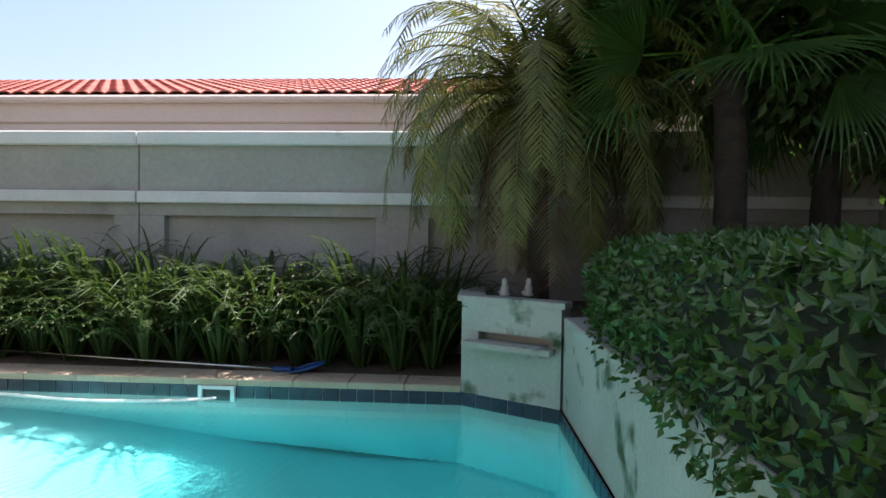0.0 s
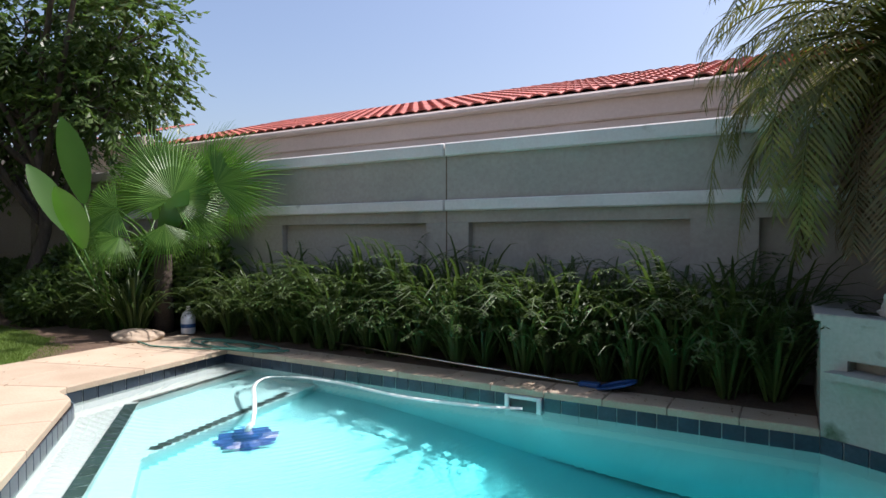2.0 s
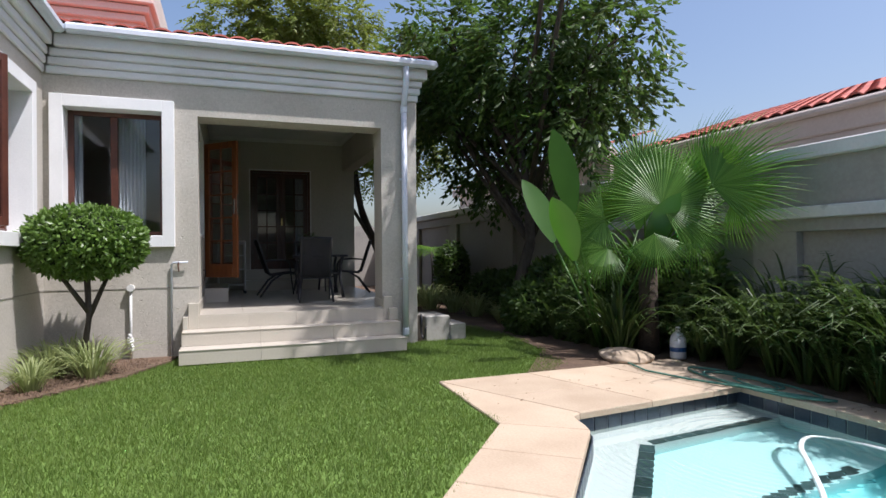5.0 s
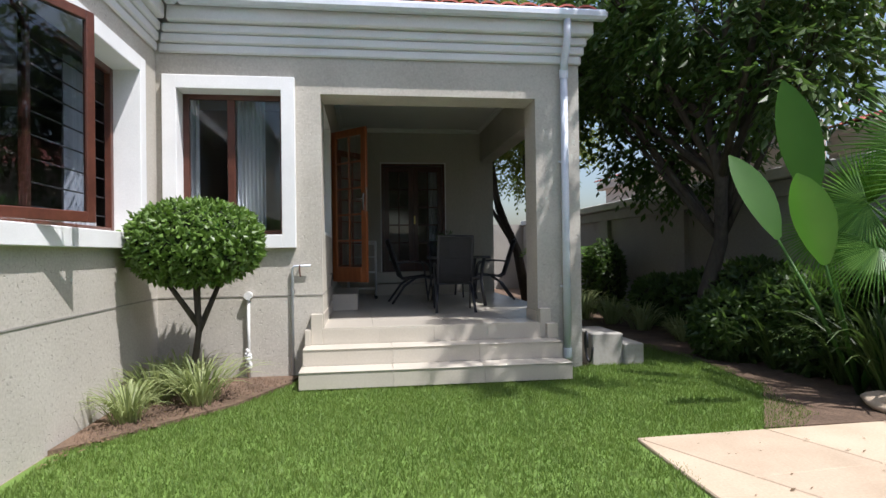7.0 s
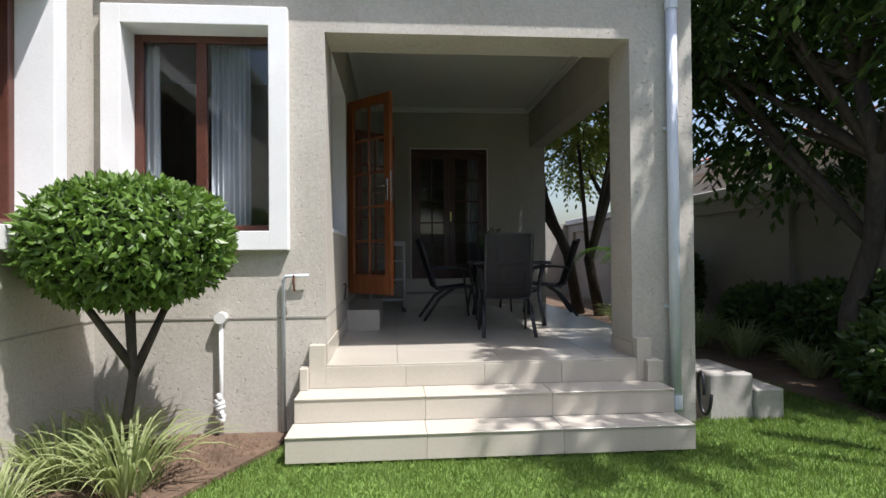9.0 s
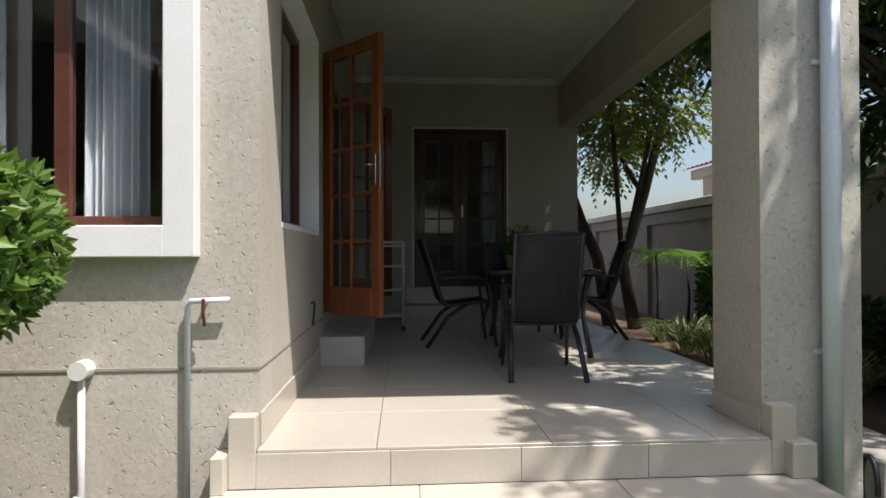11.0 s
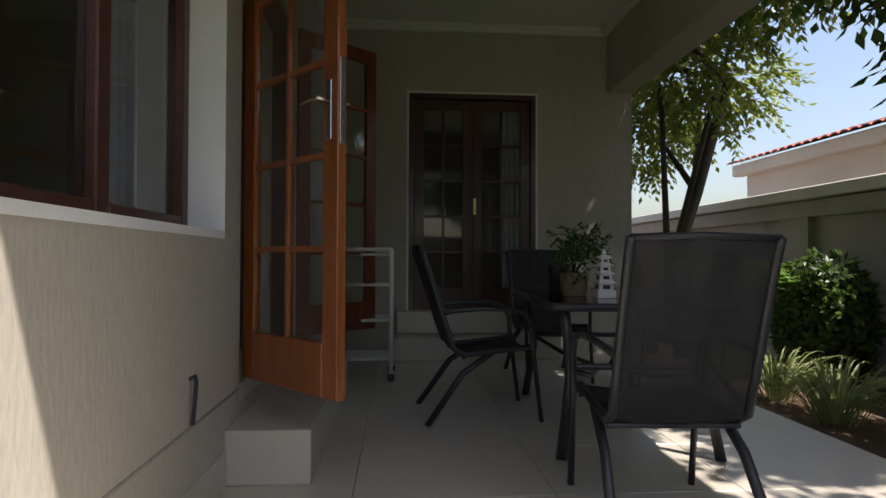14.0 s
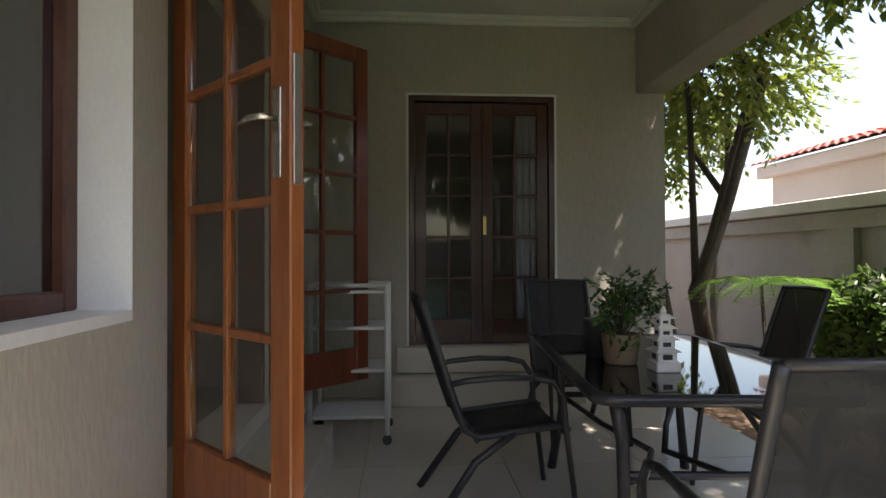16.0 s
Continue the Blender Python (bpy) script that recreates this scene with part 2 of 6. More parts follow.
PINK = surf("pink_beige_wall_paint", (0.58, 0.49, 0.44), (0.66, 0.57, 0.515), 0.85, 0.8, 30, 0.25, 0.005)
ROOFTILE = surf("red_clay_roof_tile", (0.34, 0.075, 0.05), (0.50, 0.13, 0.085), 0.6, 2.0, 40, 0.3, 0.004, var=0.22)
STONE = surf("sandstone_coping", (0.40, 0.31, 0.215), (0.50, 0.40, 0.29), 0.85, 2.2, 60, 0.3, 0.004, var=0.05)
FLOORTILE = surf("cream_floor_tile", (0.47, 0.43, 0.36), (0.54, 0.50, 0.425), 0.28, 1.2, 50, 0.05, 0.001, var=0.03)
JOINT = surf("pale_tile_joint", (0.36, 0.34, 0.29), (0.42, 0.40, 0.35), 0.9, 5, 80, 0.2, 0.002)
GROOVESHADE = surf("grey_groove_shade", (0.24, 0.23, 0.20), (0.33, 0.31, 0.28), 0.9, 5, 80, 0.2, 0.002)
POOLTILE = surf("dark_blue_pool_tile", (0.014, 0.024, 0.042), (0.032, 0.048, 0.072), 0.3, 5, 40, 0.1, 0.002, var=0.3)
STEPTILE = surf("dark_green_mosaic_tile", (0.012, 0.03, 0.032), (0.03, 0.055, 0.055), 0.3, 5, 40, 0.1, 0.002, var=0.35)
SOIL = surf("brown_soil", (0.075, 0.048, 0.03), (0.165, 0.108, 0.07), 0.95, 3, 40, 0.8, 0.03)
LAWN = surf("lawn_soil_and_thatch", (0.085, 0.15, 0.022), (0.13, 0.215, 0.038), 0.9, 2, 60, 0.7, 0.02)
EARTH = surf("dry_ground", (0.16, 0.14, 0.09), (0.24, 0.2, 0.13), 0.95, 0.5, 8, 0.4, 0.02)
PLANTER = surf("stained_planter_plaster", (0.37, 0.355, 0.30), (0.47, 0.45, 0.39), 0.85, 1.5, 35, 0.45, 0.008, blotch=((0.05, 0.085, 0.035), 3.4, 0.58))
WOOD = surf("orange_varnished_wood", (0.18, 0.05, 0.014), (0.33, 0.105, 0.03), 0.32, 2.0, 14, 0.15, 0.002, stretch=(9, 9, 0.7), coat=0.3)
DARKWOOD = surf("dark_red_stained_wood", (0.038, 0.012, 0.008), (0.072, 0.021, 0.013), 0.3, 2.0, 14, 0.15, 0.002, stretch=(9, 9, 0.7), coat=0.2)
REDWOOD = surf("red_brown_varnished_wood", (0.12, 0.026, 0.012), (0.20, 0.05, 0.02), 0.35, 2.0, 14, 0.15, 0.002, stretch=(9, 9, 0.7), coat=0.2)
BROWNFRAME = surf("brown_window_frame_paint", (0.065, 0.022, 0.014), (0.115, 0.04, 0.024), 0.35, 3, 30, 0.1, 0.002)
BLACKMETAL = surf("charcoal_powder_coated_metal", (0.022, 0.023, 0.028), (0.035, 0.036, 0.042), 0.38, 6, 90, 0.06, 0.001)
STEEL = surf("brushed_steel", (0.55, 0.53, 0.48), (0.7, 0.68, 0.62), 0.25, 6, 90, 0.05, 0.001, metal=1.0)
BRASS = surf("worn_brass", (0.55, 0.42, 0.16), (0.70, 0.55, 0.25), 0.28, 6, 90, 0.05, 0.001, metal=1.0)
PLASTIC = surf("white_plastic", (0.66, 0.66, 0.64), (0.76, 0.76, 0.74), 0.4, 3, 60, 0.05, 0.001)
PIPEPAINT = surf("blue_white_pipe_paint", (0.56, 0.60, 0.66), (0.68, 0.72, 0.78), 0.45, 3, 60, 0.08, 0.001)
BLUE = surf("blue_plastic", (0.010, 0.050, 0.17), (0.02, 0.085, 0.26), 0.4, 5, 60, 0.05, 0.001)
BARK = surf("grey_brown_bark", (0.034, 0.027, 0.022), (0.09, 0.074, 0.058), 0.9, 4, 30, 0.8, 0.02, stretch=(1, 1, 0.35))
PALMBARK = surf("fibrous_palm_bark", (0.034, 0.025, 0.018), (0.085, 0.063, 0.045), 0.95, 5, 35, 0.9, 0.03, stretch=(1, 1, 2.2))
FABRIC = surf("white_curtain_cloth", (0.55, 0.57, 0.62), (0.66, 0.68, 0.72), 0.9, 3, 120, 0.1, 0.001)
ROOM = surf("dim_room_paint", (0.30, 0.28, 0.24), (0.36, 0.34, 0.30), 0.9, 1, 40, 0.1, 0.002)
GLASS = clear("window_glass", (0.86, 0.9, 0.9))
TINTGLASS = clear("tinted_window_glass", (0.34, 0.38, 0.42), 0.0, 1.6, 0.9)


# ---- plan ----
XW, YB, YV, YR = -9.50, -0.58, 1.09, 3.97   # front wall, bay wall, veranda side wall, outer face of the veranda's pillar
FLOOR, XD = 0.51, -14.68                     # veranda floor, veranda end wall
YW = 7.30                                    # garden wall
POOL = [(-5.72, 5.90), (-5.46, 4.02), (-5.40, 3.95), (-5.30, 3.92), (-5.17, 3.90), (-5.05, 3.86), (-4.95, 3.79), (-3.10, 2.30), (1.05, 2.30), (0.88, 5.53), (0.10, 5.96)]
POOL_OUT = [(-7.02, 6.28), (-6.93, 3.37), (-5.42, 3.31), (-3.60, 1.90), (1.10, 1.90)]


def ground_sheet():
    bm = bmesh.new()
    loops = [[(-400, -400), (400, -400), (400, 400), (-400, 400)], inset(POOL, -0.05)]
    edges = []
    for loop in loops:
        vs = [bm.verts.new((x, y, -0.03)) for x, y in loop]
        edges += [bm.edges.new((vs[i], vs[(i + 1) % len(vs)])) for i in range(len(vs))]
    bmesh.ops.triangle_fill(bm, edges=edges, use_beauty=True, use_dissolve=False)
    for f in bm.faces:
        if f.normal.z < 0:
            f.normal_flip()
    me = bpy.data.meshes.new("ground")
    bm.to_mesh(me)
    bm.free()
    me.materials.append(EARTH)
    return tagged(new("ground", me), "dry brown earth round the house and garden", "ground", kind="structure")


ground_sheet()
LAWN_POLY = [(-9.55, 0.78), (-9.2, 0.70), (-8.42, 0.30), (-7.75, -0.35), (-7.5, -0.56), (3.9, -0.56), (3.9, 1.9), (-3.60, 1.9), (-5.42, 3.31), (-6.93, 3.37), (-6.97, 4.5), (-7.3, 5.0), (-8.4, 5.3), (-9.6, 5.5), (-11.0, 5.35), (-11.6, 4.9), (-9.95, 4.55), (-9.5, 3.97)]
setting("lawn", Mesh().prism(LAWN_POLY, -0.10, -0.022), LAWN, "short green lawn beside the pool", "lawn")
BED_POLY = [(-9.52, -0.56), (-7.3, -0.56), (-7.6, -0.25), (-8.35, 0.40), (-9.15, 0.78), (-9.52, 0.86)]
setting("flower_bed", Mesh().prism(BED_POLY, -0.10, 0.012), SOIL, "bare brown soil bed under the house windows", "soil")
BACK_BED = [(-7.02, 4.4), (-7.02, 6.22), (0.12, 6.22), (0.12, YW), (-24, YW), (-24, 4.35), (-15.0, 4.75), (-9.95, 4.5), (-11.2, 5.2), (-9.6, 5.45), (-8.2, 5.25)]
setting("planting_bed", Mesh().prism(list(reversed(BACK_BED)), -0.10, -0.008), SOIL, "dark soil bed along the garden wall", "soil")

# ---- pool ----
TILE_TOP, WATER_Z = -0.055, -0.15


def pool_shell():
    """The walls and the floor, which is shallow at the west end and falls away to the east."""
    m = Mesh()
    n = len(POOL)
    low = [(x, y, -0.78 - 0.72 * min(1, max(0, (x + 4.2) / 3.8))) for x, y in POOL]
    verts = [(x, y, -0.06) for x, y in POOL] + low
    m.add(verts, [(i, (i + 1) % n, n + (i + 1) % n, n + i) for i in range(n)])
    return m


def pool_floor():
    """A grid under the water, with the fall of the floor."""
    m = Mesh()
    xs = np.linspace(-6.0, 1.3, 60)
    ys = np.linspace(2.1, 6.2, 30)
    depth = lambda x: -0.78 - 0.72 * (lambda s: s * s * (3 - 2 * s))(min(1, max(0, (x + 4.2) / 3.8)))
    verts = [(x, y, depth(x)) for y in ys for x in xs]
    faces = [(j * 60 + i, j * 60 + i + 1, (j + 1) * 60 + i + 1, (j + 1) * 60 + i) for j in range(29) for i in range(59)]
    return m.add(verts, faces)


def pool_plaster():
    """Pale marble plaster, with the water's loss of red light painted into its colour by depth."""
    m = surf("pool_plaster_with_water_tint", (0.76, 0.80, 0.77), (0.84, 0.88, 0.85), 0.8, 2, 50, 0.1, 0.003)
    nt, N = m.node_tree, m.node_tree.nodes
    bs = N["Principled BSDF"]
    src = bs.inputs["Base Color"].links[0].from_socket
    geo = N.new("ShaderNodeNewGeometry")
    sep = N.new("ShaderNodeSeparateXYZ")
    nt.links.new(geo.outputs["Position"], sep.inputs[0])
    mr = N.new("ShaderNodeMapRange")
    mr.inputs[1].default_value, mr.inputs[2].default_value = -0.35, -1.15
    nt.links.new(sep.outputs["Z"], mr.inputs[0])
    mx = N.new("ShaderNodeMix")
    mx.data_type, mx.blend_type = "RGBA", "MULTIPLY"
    # tint by depth, put into the plaster in place of absorption by the water
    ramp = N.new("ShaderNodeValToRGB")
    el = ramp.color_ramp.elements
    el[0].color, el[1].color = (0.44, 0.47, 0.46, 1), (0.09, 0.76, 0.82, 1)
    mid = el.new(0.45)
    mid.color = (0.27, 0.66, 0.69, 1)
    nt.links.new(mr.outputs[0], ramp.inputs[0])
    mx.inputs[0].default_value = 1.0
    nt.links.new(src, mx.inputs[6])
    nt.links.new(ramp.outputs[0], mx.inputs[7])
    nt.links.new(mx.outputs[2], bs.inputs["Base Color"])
    return m


POOLTINT = pool_plaster()
setting("pool_wall", pool_shell(), POOLTINT, "pale plaster wall of the swimming pool", "pool wall")
setting("pool_floor", pool_floor(), POOLTINT, "pale plaster floor of the swimming pool under water", "pool floor")
# two broad steps at the shallow end, edged with dark mosaic
STEP1 = [(-5.70, 5.89), (-5.45, 4.0), (-5.05, 3.85), (-3.12, 2.31), (-2.66, 2.31), (-5.10, 4.42), (-5.26, 5.89)]
STEP2 = [(-5.26, 5.89), (-5.10, 4.42), (-2.66, 2.31), (-2.1, 2.31), (-4.05, 3.80), (-4.34, 5.89)]
setting("pool_step", Mesh().prism(list(STEP1), -0.96, -0.30), POOLTINT, "pale plaster pool step just under water", "pool step")
setting("pool_step", Mesh().prism(list(STEP2), -0.97, -0.54), POOLTINT, "lower pale plaster pool step under water", "pool step")


def edge_strip(a, b, z, width, name):
    """A row of small dark tiles from a to b, along a step's edge."""
    holder = thing(name, (0, 0, 0), "dark mosaic tile strip on the pool step's edge", "tile strip", kind="structure")
    a, b = Vector(a), Vector(b)
    d = (b - a).normalized()
    nrm = Vector((-d.y, d.x))
    count = max(1, round((b - a).length / 0.16))
    step = (b - a).length / count
    me = Mesh().box(-step / 2 + 0.004, step / 2 - 0.004, -width / 2, width / 2, 0, 0.008, 0.002).data("tile", STEPTILE)
    for i in range(count):
        p = a + d * step * (i + 0.5)
        o = part("tile", me, STEPTILE, holder)
        o.location, o.rotation_euler = (p.x, p.y, z), (0, 0, math.atan2(d.y, d.x))


edge_strip((-5.28, 5.80), (-5.14, 4.44), -0.30, 0.09, "step_edge")
edge_strip((-5.11, 4.39), (-2.76, 2.36), -0.30, 0.11, "step_edge")
edge_strip((-4.36, 5.55), (-4.13, 3.92), -0.54, 0.09, "step_edge")


def water():
    m = bpy.data.materials.new("pool_water")
    m.use_nodes = True
    nt, N = m.node_tree, m.node_tree.nodes
    bs = N["Principled BSDF"]
    bs.inputs["Base Color"].default_value = (0.90, 1.0, 1.0, 1)
    bs.inputs["Transmission Weight"].default_value, bs.inputs["IOR"].default_value, bs.inputs["Roughness"].default_value = 1.0, 1.33, 0.0
    geo = N.new("ShaderNodeNewGeometry")
    bp = N.new("ShaderNodeBump")
    wv = N.new("ShaderNodeTexWave")
    wv.wave_type, wv.rings_direction = "RINGS", "Z"
    wv.inputs["Scale"].default_value, wv.inputs["Distortion"].default_value, wv.inputs["Detail"].default_value, wv.inputs["Detail Scale"].default_value = 4.5, 2.5, 2.0, 0.8
    mp = N.new("ShaderNodeMapping")
    mp.inputs["Location"].default_value = (4.6, -5.2, 0)
    nt.links.new(geo.outputs["Position"], mp.inputs["Vector"])
    nt.links.new(mp.outputs[0], wv.inputs["Vector"])
    bp.inputs["Strength"].default_value, bp.inputs["Distance"].default_value = 0.18, 0.005
    nt.links.new(wv.outputs["Fac"], bp.inputs["Height"])
    nt.links.new(bp.outputs[0], bs.inputs["Normal"])
    me = Mesh()
    me.add([(x, y, WATER_Z) for x, y in POOL], [tuple(range(len(POOL)))])
    ob = setting("water", me, m, "clear turquoise pool water with slight ripples", "water")
    ob.visible_shadow = False
    return ob


water()


def along(poly, pick):
    n = len(poly)
    return [(Vector(poly[i]), Vector(poly[(i + 1) % n])) for i in pick]


def pool_band():
    holder = thing("pool_tile_band", (0, 0, 0), "band of dark blue tiles round the pool's water line", "tile band", kind="structure")
    me = Mesh().box(-0.072, 0.072, 0, 0.012, -0.155, 0, 0.003).data("tile", POOLTILE)
    for a, b in along(POOL, range(len(POOL))):
        d = b - a
        count = max(1, round(d.length / 0.15))
        step = d.length / count
        for i in range(count):
            p = a + d.normalized() * step * (i + 0.5)
            o = part("tile", me, POOLTILE, holder)
            o.location = (p.x, p.y, TILE_TOP)
            o.rotation_euler = (0, 0, math.atan2(d.y, d.x))
            o.scale = (step / 0.152, 1, 1)


def coping():
    """Sandstone slabs round the pool, with fine open joints."""
    holder = thing("pool_coping", (0, 0, 0), "sandstone paving slabs round the pool", "paving", kind="structure")

    def slab(poly, up=0.0):
        part("slab", Mesh().prism(inset(poly, 0.003), -0.055, 0.0 + up, 0.008), STONE, holder)

    def lerp(p, q, s):
        return (p[0] + (q[0] - p[0]) * s, p[1] + (q[1] - p[1]) * s)

    # north side, along the planting
    xs = np.linspace(-5.72, 0.10, 13)
    for x0, x1 in zip(xs, xs[1:]):
        y0, y1 = 5.90 + (x0 + 5.72) * 0.0103, 5.90 + (x1 + 5.72) * 0.0103
        slab([(x0, y0 - 0.02), (x1, y1 - 0.02), (x1, 6.27), (x0, 6.27)], random.uniform(-0.002, 0.002))
    # west end: a broad terrace
    for s0, s1 in ((0, 0.34), (0.34, 0.67), (0.67, 1.0)):
        a0, a1 = lerp((-6.93, 3.37), (-7.02, 6.27), s0), lerp((-6.93, 3.37), (-7.02, 6.27), s1)
        b0, b1 = lerp((-5.44, 4.02), (-5.70, 6.27), s0), lerp((-5.44, 4.02), (-5.70, 6.27), s1)
        m0, m1 = lerp(a0, b0, 0.52), lerp(a1, b1, 0.52)
        slab([a0, m0, m1, a1])
        slab([m0, b0, b1, m1])
    slab([(-6.93, 3.37), (-5.42, 3.31), (-5.03, 3.84), (-5.15, 3.88), (-5.28, 3.90), (-5.38, 3.93), (-5.44, 4.02)])
    # the slanting side
    for k in range(4):
        s0, s1 = k / 4, (k + 1) / 4
        slab([lerp((-5.42, 3.31), (-3.60, 1.90), s0), lerp((-5.42, 3.31), (-3.60, 1.90), s1), lerp((-5.03, 3.84), (-3.09, 2.32), s1), lerp((-5.03, 3.84), (-3.09, 2.32), s0)])
    xs = np.linspace(-3.60, 1.06, 9)
    for i, (x0, x1) in enumerate(zip(xs, xs[1:])):
        slab([(x0, 1.9), (x1, 1.9), (x1, 2.32), (x0 if i else -3.09, 2.32)])


def lapped(name, x0, x1, y0, z0, length, slope, label, facing, keep):
    """A roof plane of curved clay tiles: its eave runs along x at y0, z0 and it climbs by slope in the direction facing."""
    holder = thing(name, (0, 0, 0), label, "roof", kind="structure")
    w, run = 0.22, 0.34
    prof = [(-0.11, 0.0), (-0.08, 0.022), (-0.045, 0.036), (0.0, 0.04), (0.045, 0.036), (0.08, 0.02), (0.11, 0.0)]
    tile = Mesh()
    L = run + 0.05
    verts = [(u, 0, h + 0.022) for u, h in prof] + [(u, L, h + L * slope) for u, h in prof] + [(u, 0, h - 0.0) for u, h in prof]
    k = len(prof)
    tile.add(verts, [(i, i + 1, k + i + 1, k + i) for i in range(k - 1)] + [(2 * k + i, 2 * k + i + 1, i + 1, i) for i in range(k - 1)])
    me = tile.data("roof_tile", ROOFTILE, False)
    rest = Mesh()
    cols, rows = int((x1 - x0) / w), int(length / run)
    made = 0
    for r in range(rows):
        for c in range(cols):
            p = Vector((x0 + w * (c + 0.5), y0 + facing * run * r, z0 + run * r * slope))
            turn = 0 if facing > 0 else math.pi
            if made < keep and r < 3:
                o = part("roof_tile", me, ROOFTILE, holder)
                o.location, o.rotation_euler = p, (0, 0, turn)
                made += 1
            else:
                m = Matrix.Translation(p) @ Matrix.Rotation(turn, 4, "Z")
                rest.add([tuple(m @ Vector(v)) for v in tile.v], tile.f)
    deck = Mesh().add([(x0, y0, z0 - 0.01), (x1, y0, z0 - 0.01), (x1, y0 + facing * length, z0 - 0.01 + length * slope), (x0, y0 + facing * length, z0 - 0.01 + length * slope)], [(0, 1, 2, 3)])
    part("roof_deck", deck, ROOFTILE, holder)
    if rest.v:
        o = part("roof_tiles", rest, ROOFTILE, holder)
        o["kind"] = "stuff"
    return holder


# ---- garden wall ----
def garden_wall():
    m = Mesh()
    x0, x1 = -24.0, 4.3
    back = Mesh()
    back.box(x0, x1, YW + 0.10, YW + 0.24, -0.1, 2.24)
    wall = setting("wall_garden", back, YARD, "weathered grey plastered garden wall with recessed panels", "wall")
    # pilasters and upper face
    pil = [(-3.85 + 2.95 * k, -3.27 + 2.95 * k) for k in (-2, -1, 0, 1, 2)]
    for a, b in pil:
        part("pilaster", Mesh().box(a, b, YW, YW + 0.10, -0.1, 1.45, 0.004), YARD, wall)
    part("upper_face", Mesh().box(-9.8, x1, YW, YW + 0.10, 1.45, 2.24, 0.004), YARD, wall)
    part("ledge", Mesh().box(-9.8, -3.568, YW - 0.075, YW, 1.585, 1.715, 0.012), YARDCAP, wall, "pale ledge")
    part("ledge", Mesh().box(-3.552, x1, YW - 0.075, YW, 1.585, 1.715, 0.012), YARDCAP, wall, "pale ledge")
    part("cap", Mesh().box(-9.8, -3.568, YW - 0.07, YW + 0.30, 2.22, 2.375, 0.015), YARDCAP, wall, "pale wall cap")
    part("cap", Mesh().box(-3.552, x1, YW - 0.07, YW + 0.30, 2.22, 2.375, 0.015), YARDCAP, wall, "pale wall cap")
    part("joint", Mesh().box(-3.567, -3.553, YW - 0.003, YW + 0.02, 0.0, 2.3), SOIL, wall, "dark open joint")
    # the plainer stretch beside the house
    part("cap", Mesh().box(x0, -9.802, YW - 0.09, YW + 0.30, 2.26, 2.42, 0.015), YARDCAP, wall, "pale wall cap")
    part("upper_face", Mesh().box(x0, -9.802, YW, YW + 0.10, 2.02, 2.24, 0.004), YARD, wall)
    for a in (-24.0, -20.4, -17.0, -13.6, -10.3):
        part("pilaster", Mesh().box(a, a + 0.49, YW, YW + 0.10, -0.1, 2.02, 0.004), YARD, wall)


garden_wall()
east = setting("wall_east", Mesh().box(4.3, 4.5, -8, YW + 0.3, -0.1, 2.24), YARD, "shaded grey garden wall behind the palms", "wall")
part("cap", Mesh().box(4.22, 4.58, -8, YW + 0.3, 2.24, 2.38, 0.012), YARDCAP, east)
setting("wall_south", Mesh().box(-1.5, 4.3, -8.2, -8.0, -0.1, 2.3), YARD, "grey garden wall closing the plot", "wall")
setting("wall_west", Mesh().box(-24.2, -24.0, 4.0, YW + 0.3, -0.1, 2.3), YARD, "grey wall closing the side yard", "wall")

# ---- the neighbour's house ----
nb = setting("neighbour_wall", Mesh().box(-11.2, 9.0, 8.85, 9.05, 0, 3.0), PINK, "pink-beige neighbouring house wall above the garden wall", "wall")
part("fascia", Mesh().box(-11.3, 9.1, 8.62, 8.85, 2.72, 3.02, 0.02), PINK, nb)
part("eave_band", Mesh().box(-11.3, 9.1, 8.66, 8.85, 2.48, 2.72, 0.01), PINK, nb)
part("gutter", Mesh().box(-11.4, 9.2, 8.50, 8.63, 2.97, 3.07, 0.03), PINK, nb)
lapped("neighbour_roof", -11.4, 9.2, 8.56, 3.08, 4.4, 0.30, "red clay tiled roof of the neighbouring house", 1, 200)
nb2 = setting("neighbour_wall", Mesh().box(-21.0, -12.2, 9.2, 9.4, 0, 3.45), PINK, "beige wall of another neighbouring house", "wall")
part("fascia", Mesh().box(-21.2, -12.0, 8.98, 9.2, 3.22, 3.46, 0.02), PINK, nb2)
lapped("neighbour_roof", -21.3, -12.4, 8.92, 3.48, 1.8, 0.30, "red clay tiled roof of another neighbouring house", 1, 90)

# ---- house ----
WIN = (-0.37, 0.69, 1.50, 3.03)              # front window opening: y0, y1, z0, z1
ARCH = (YV, 3.46, -1.0, 3.01)


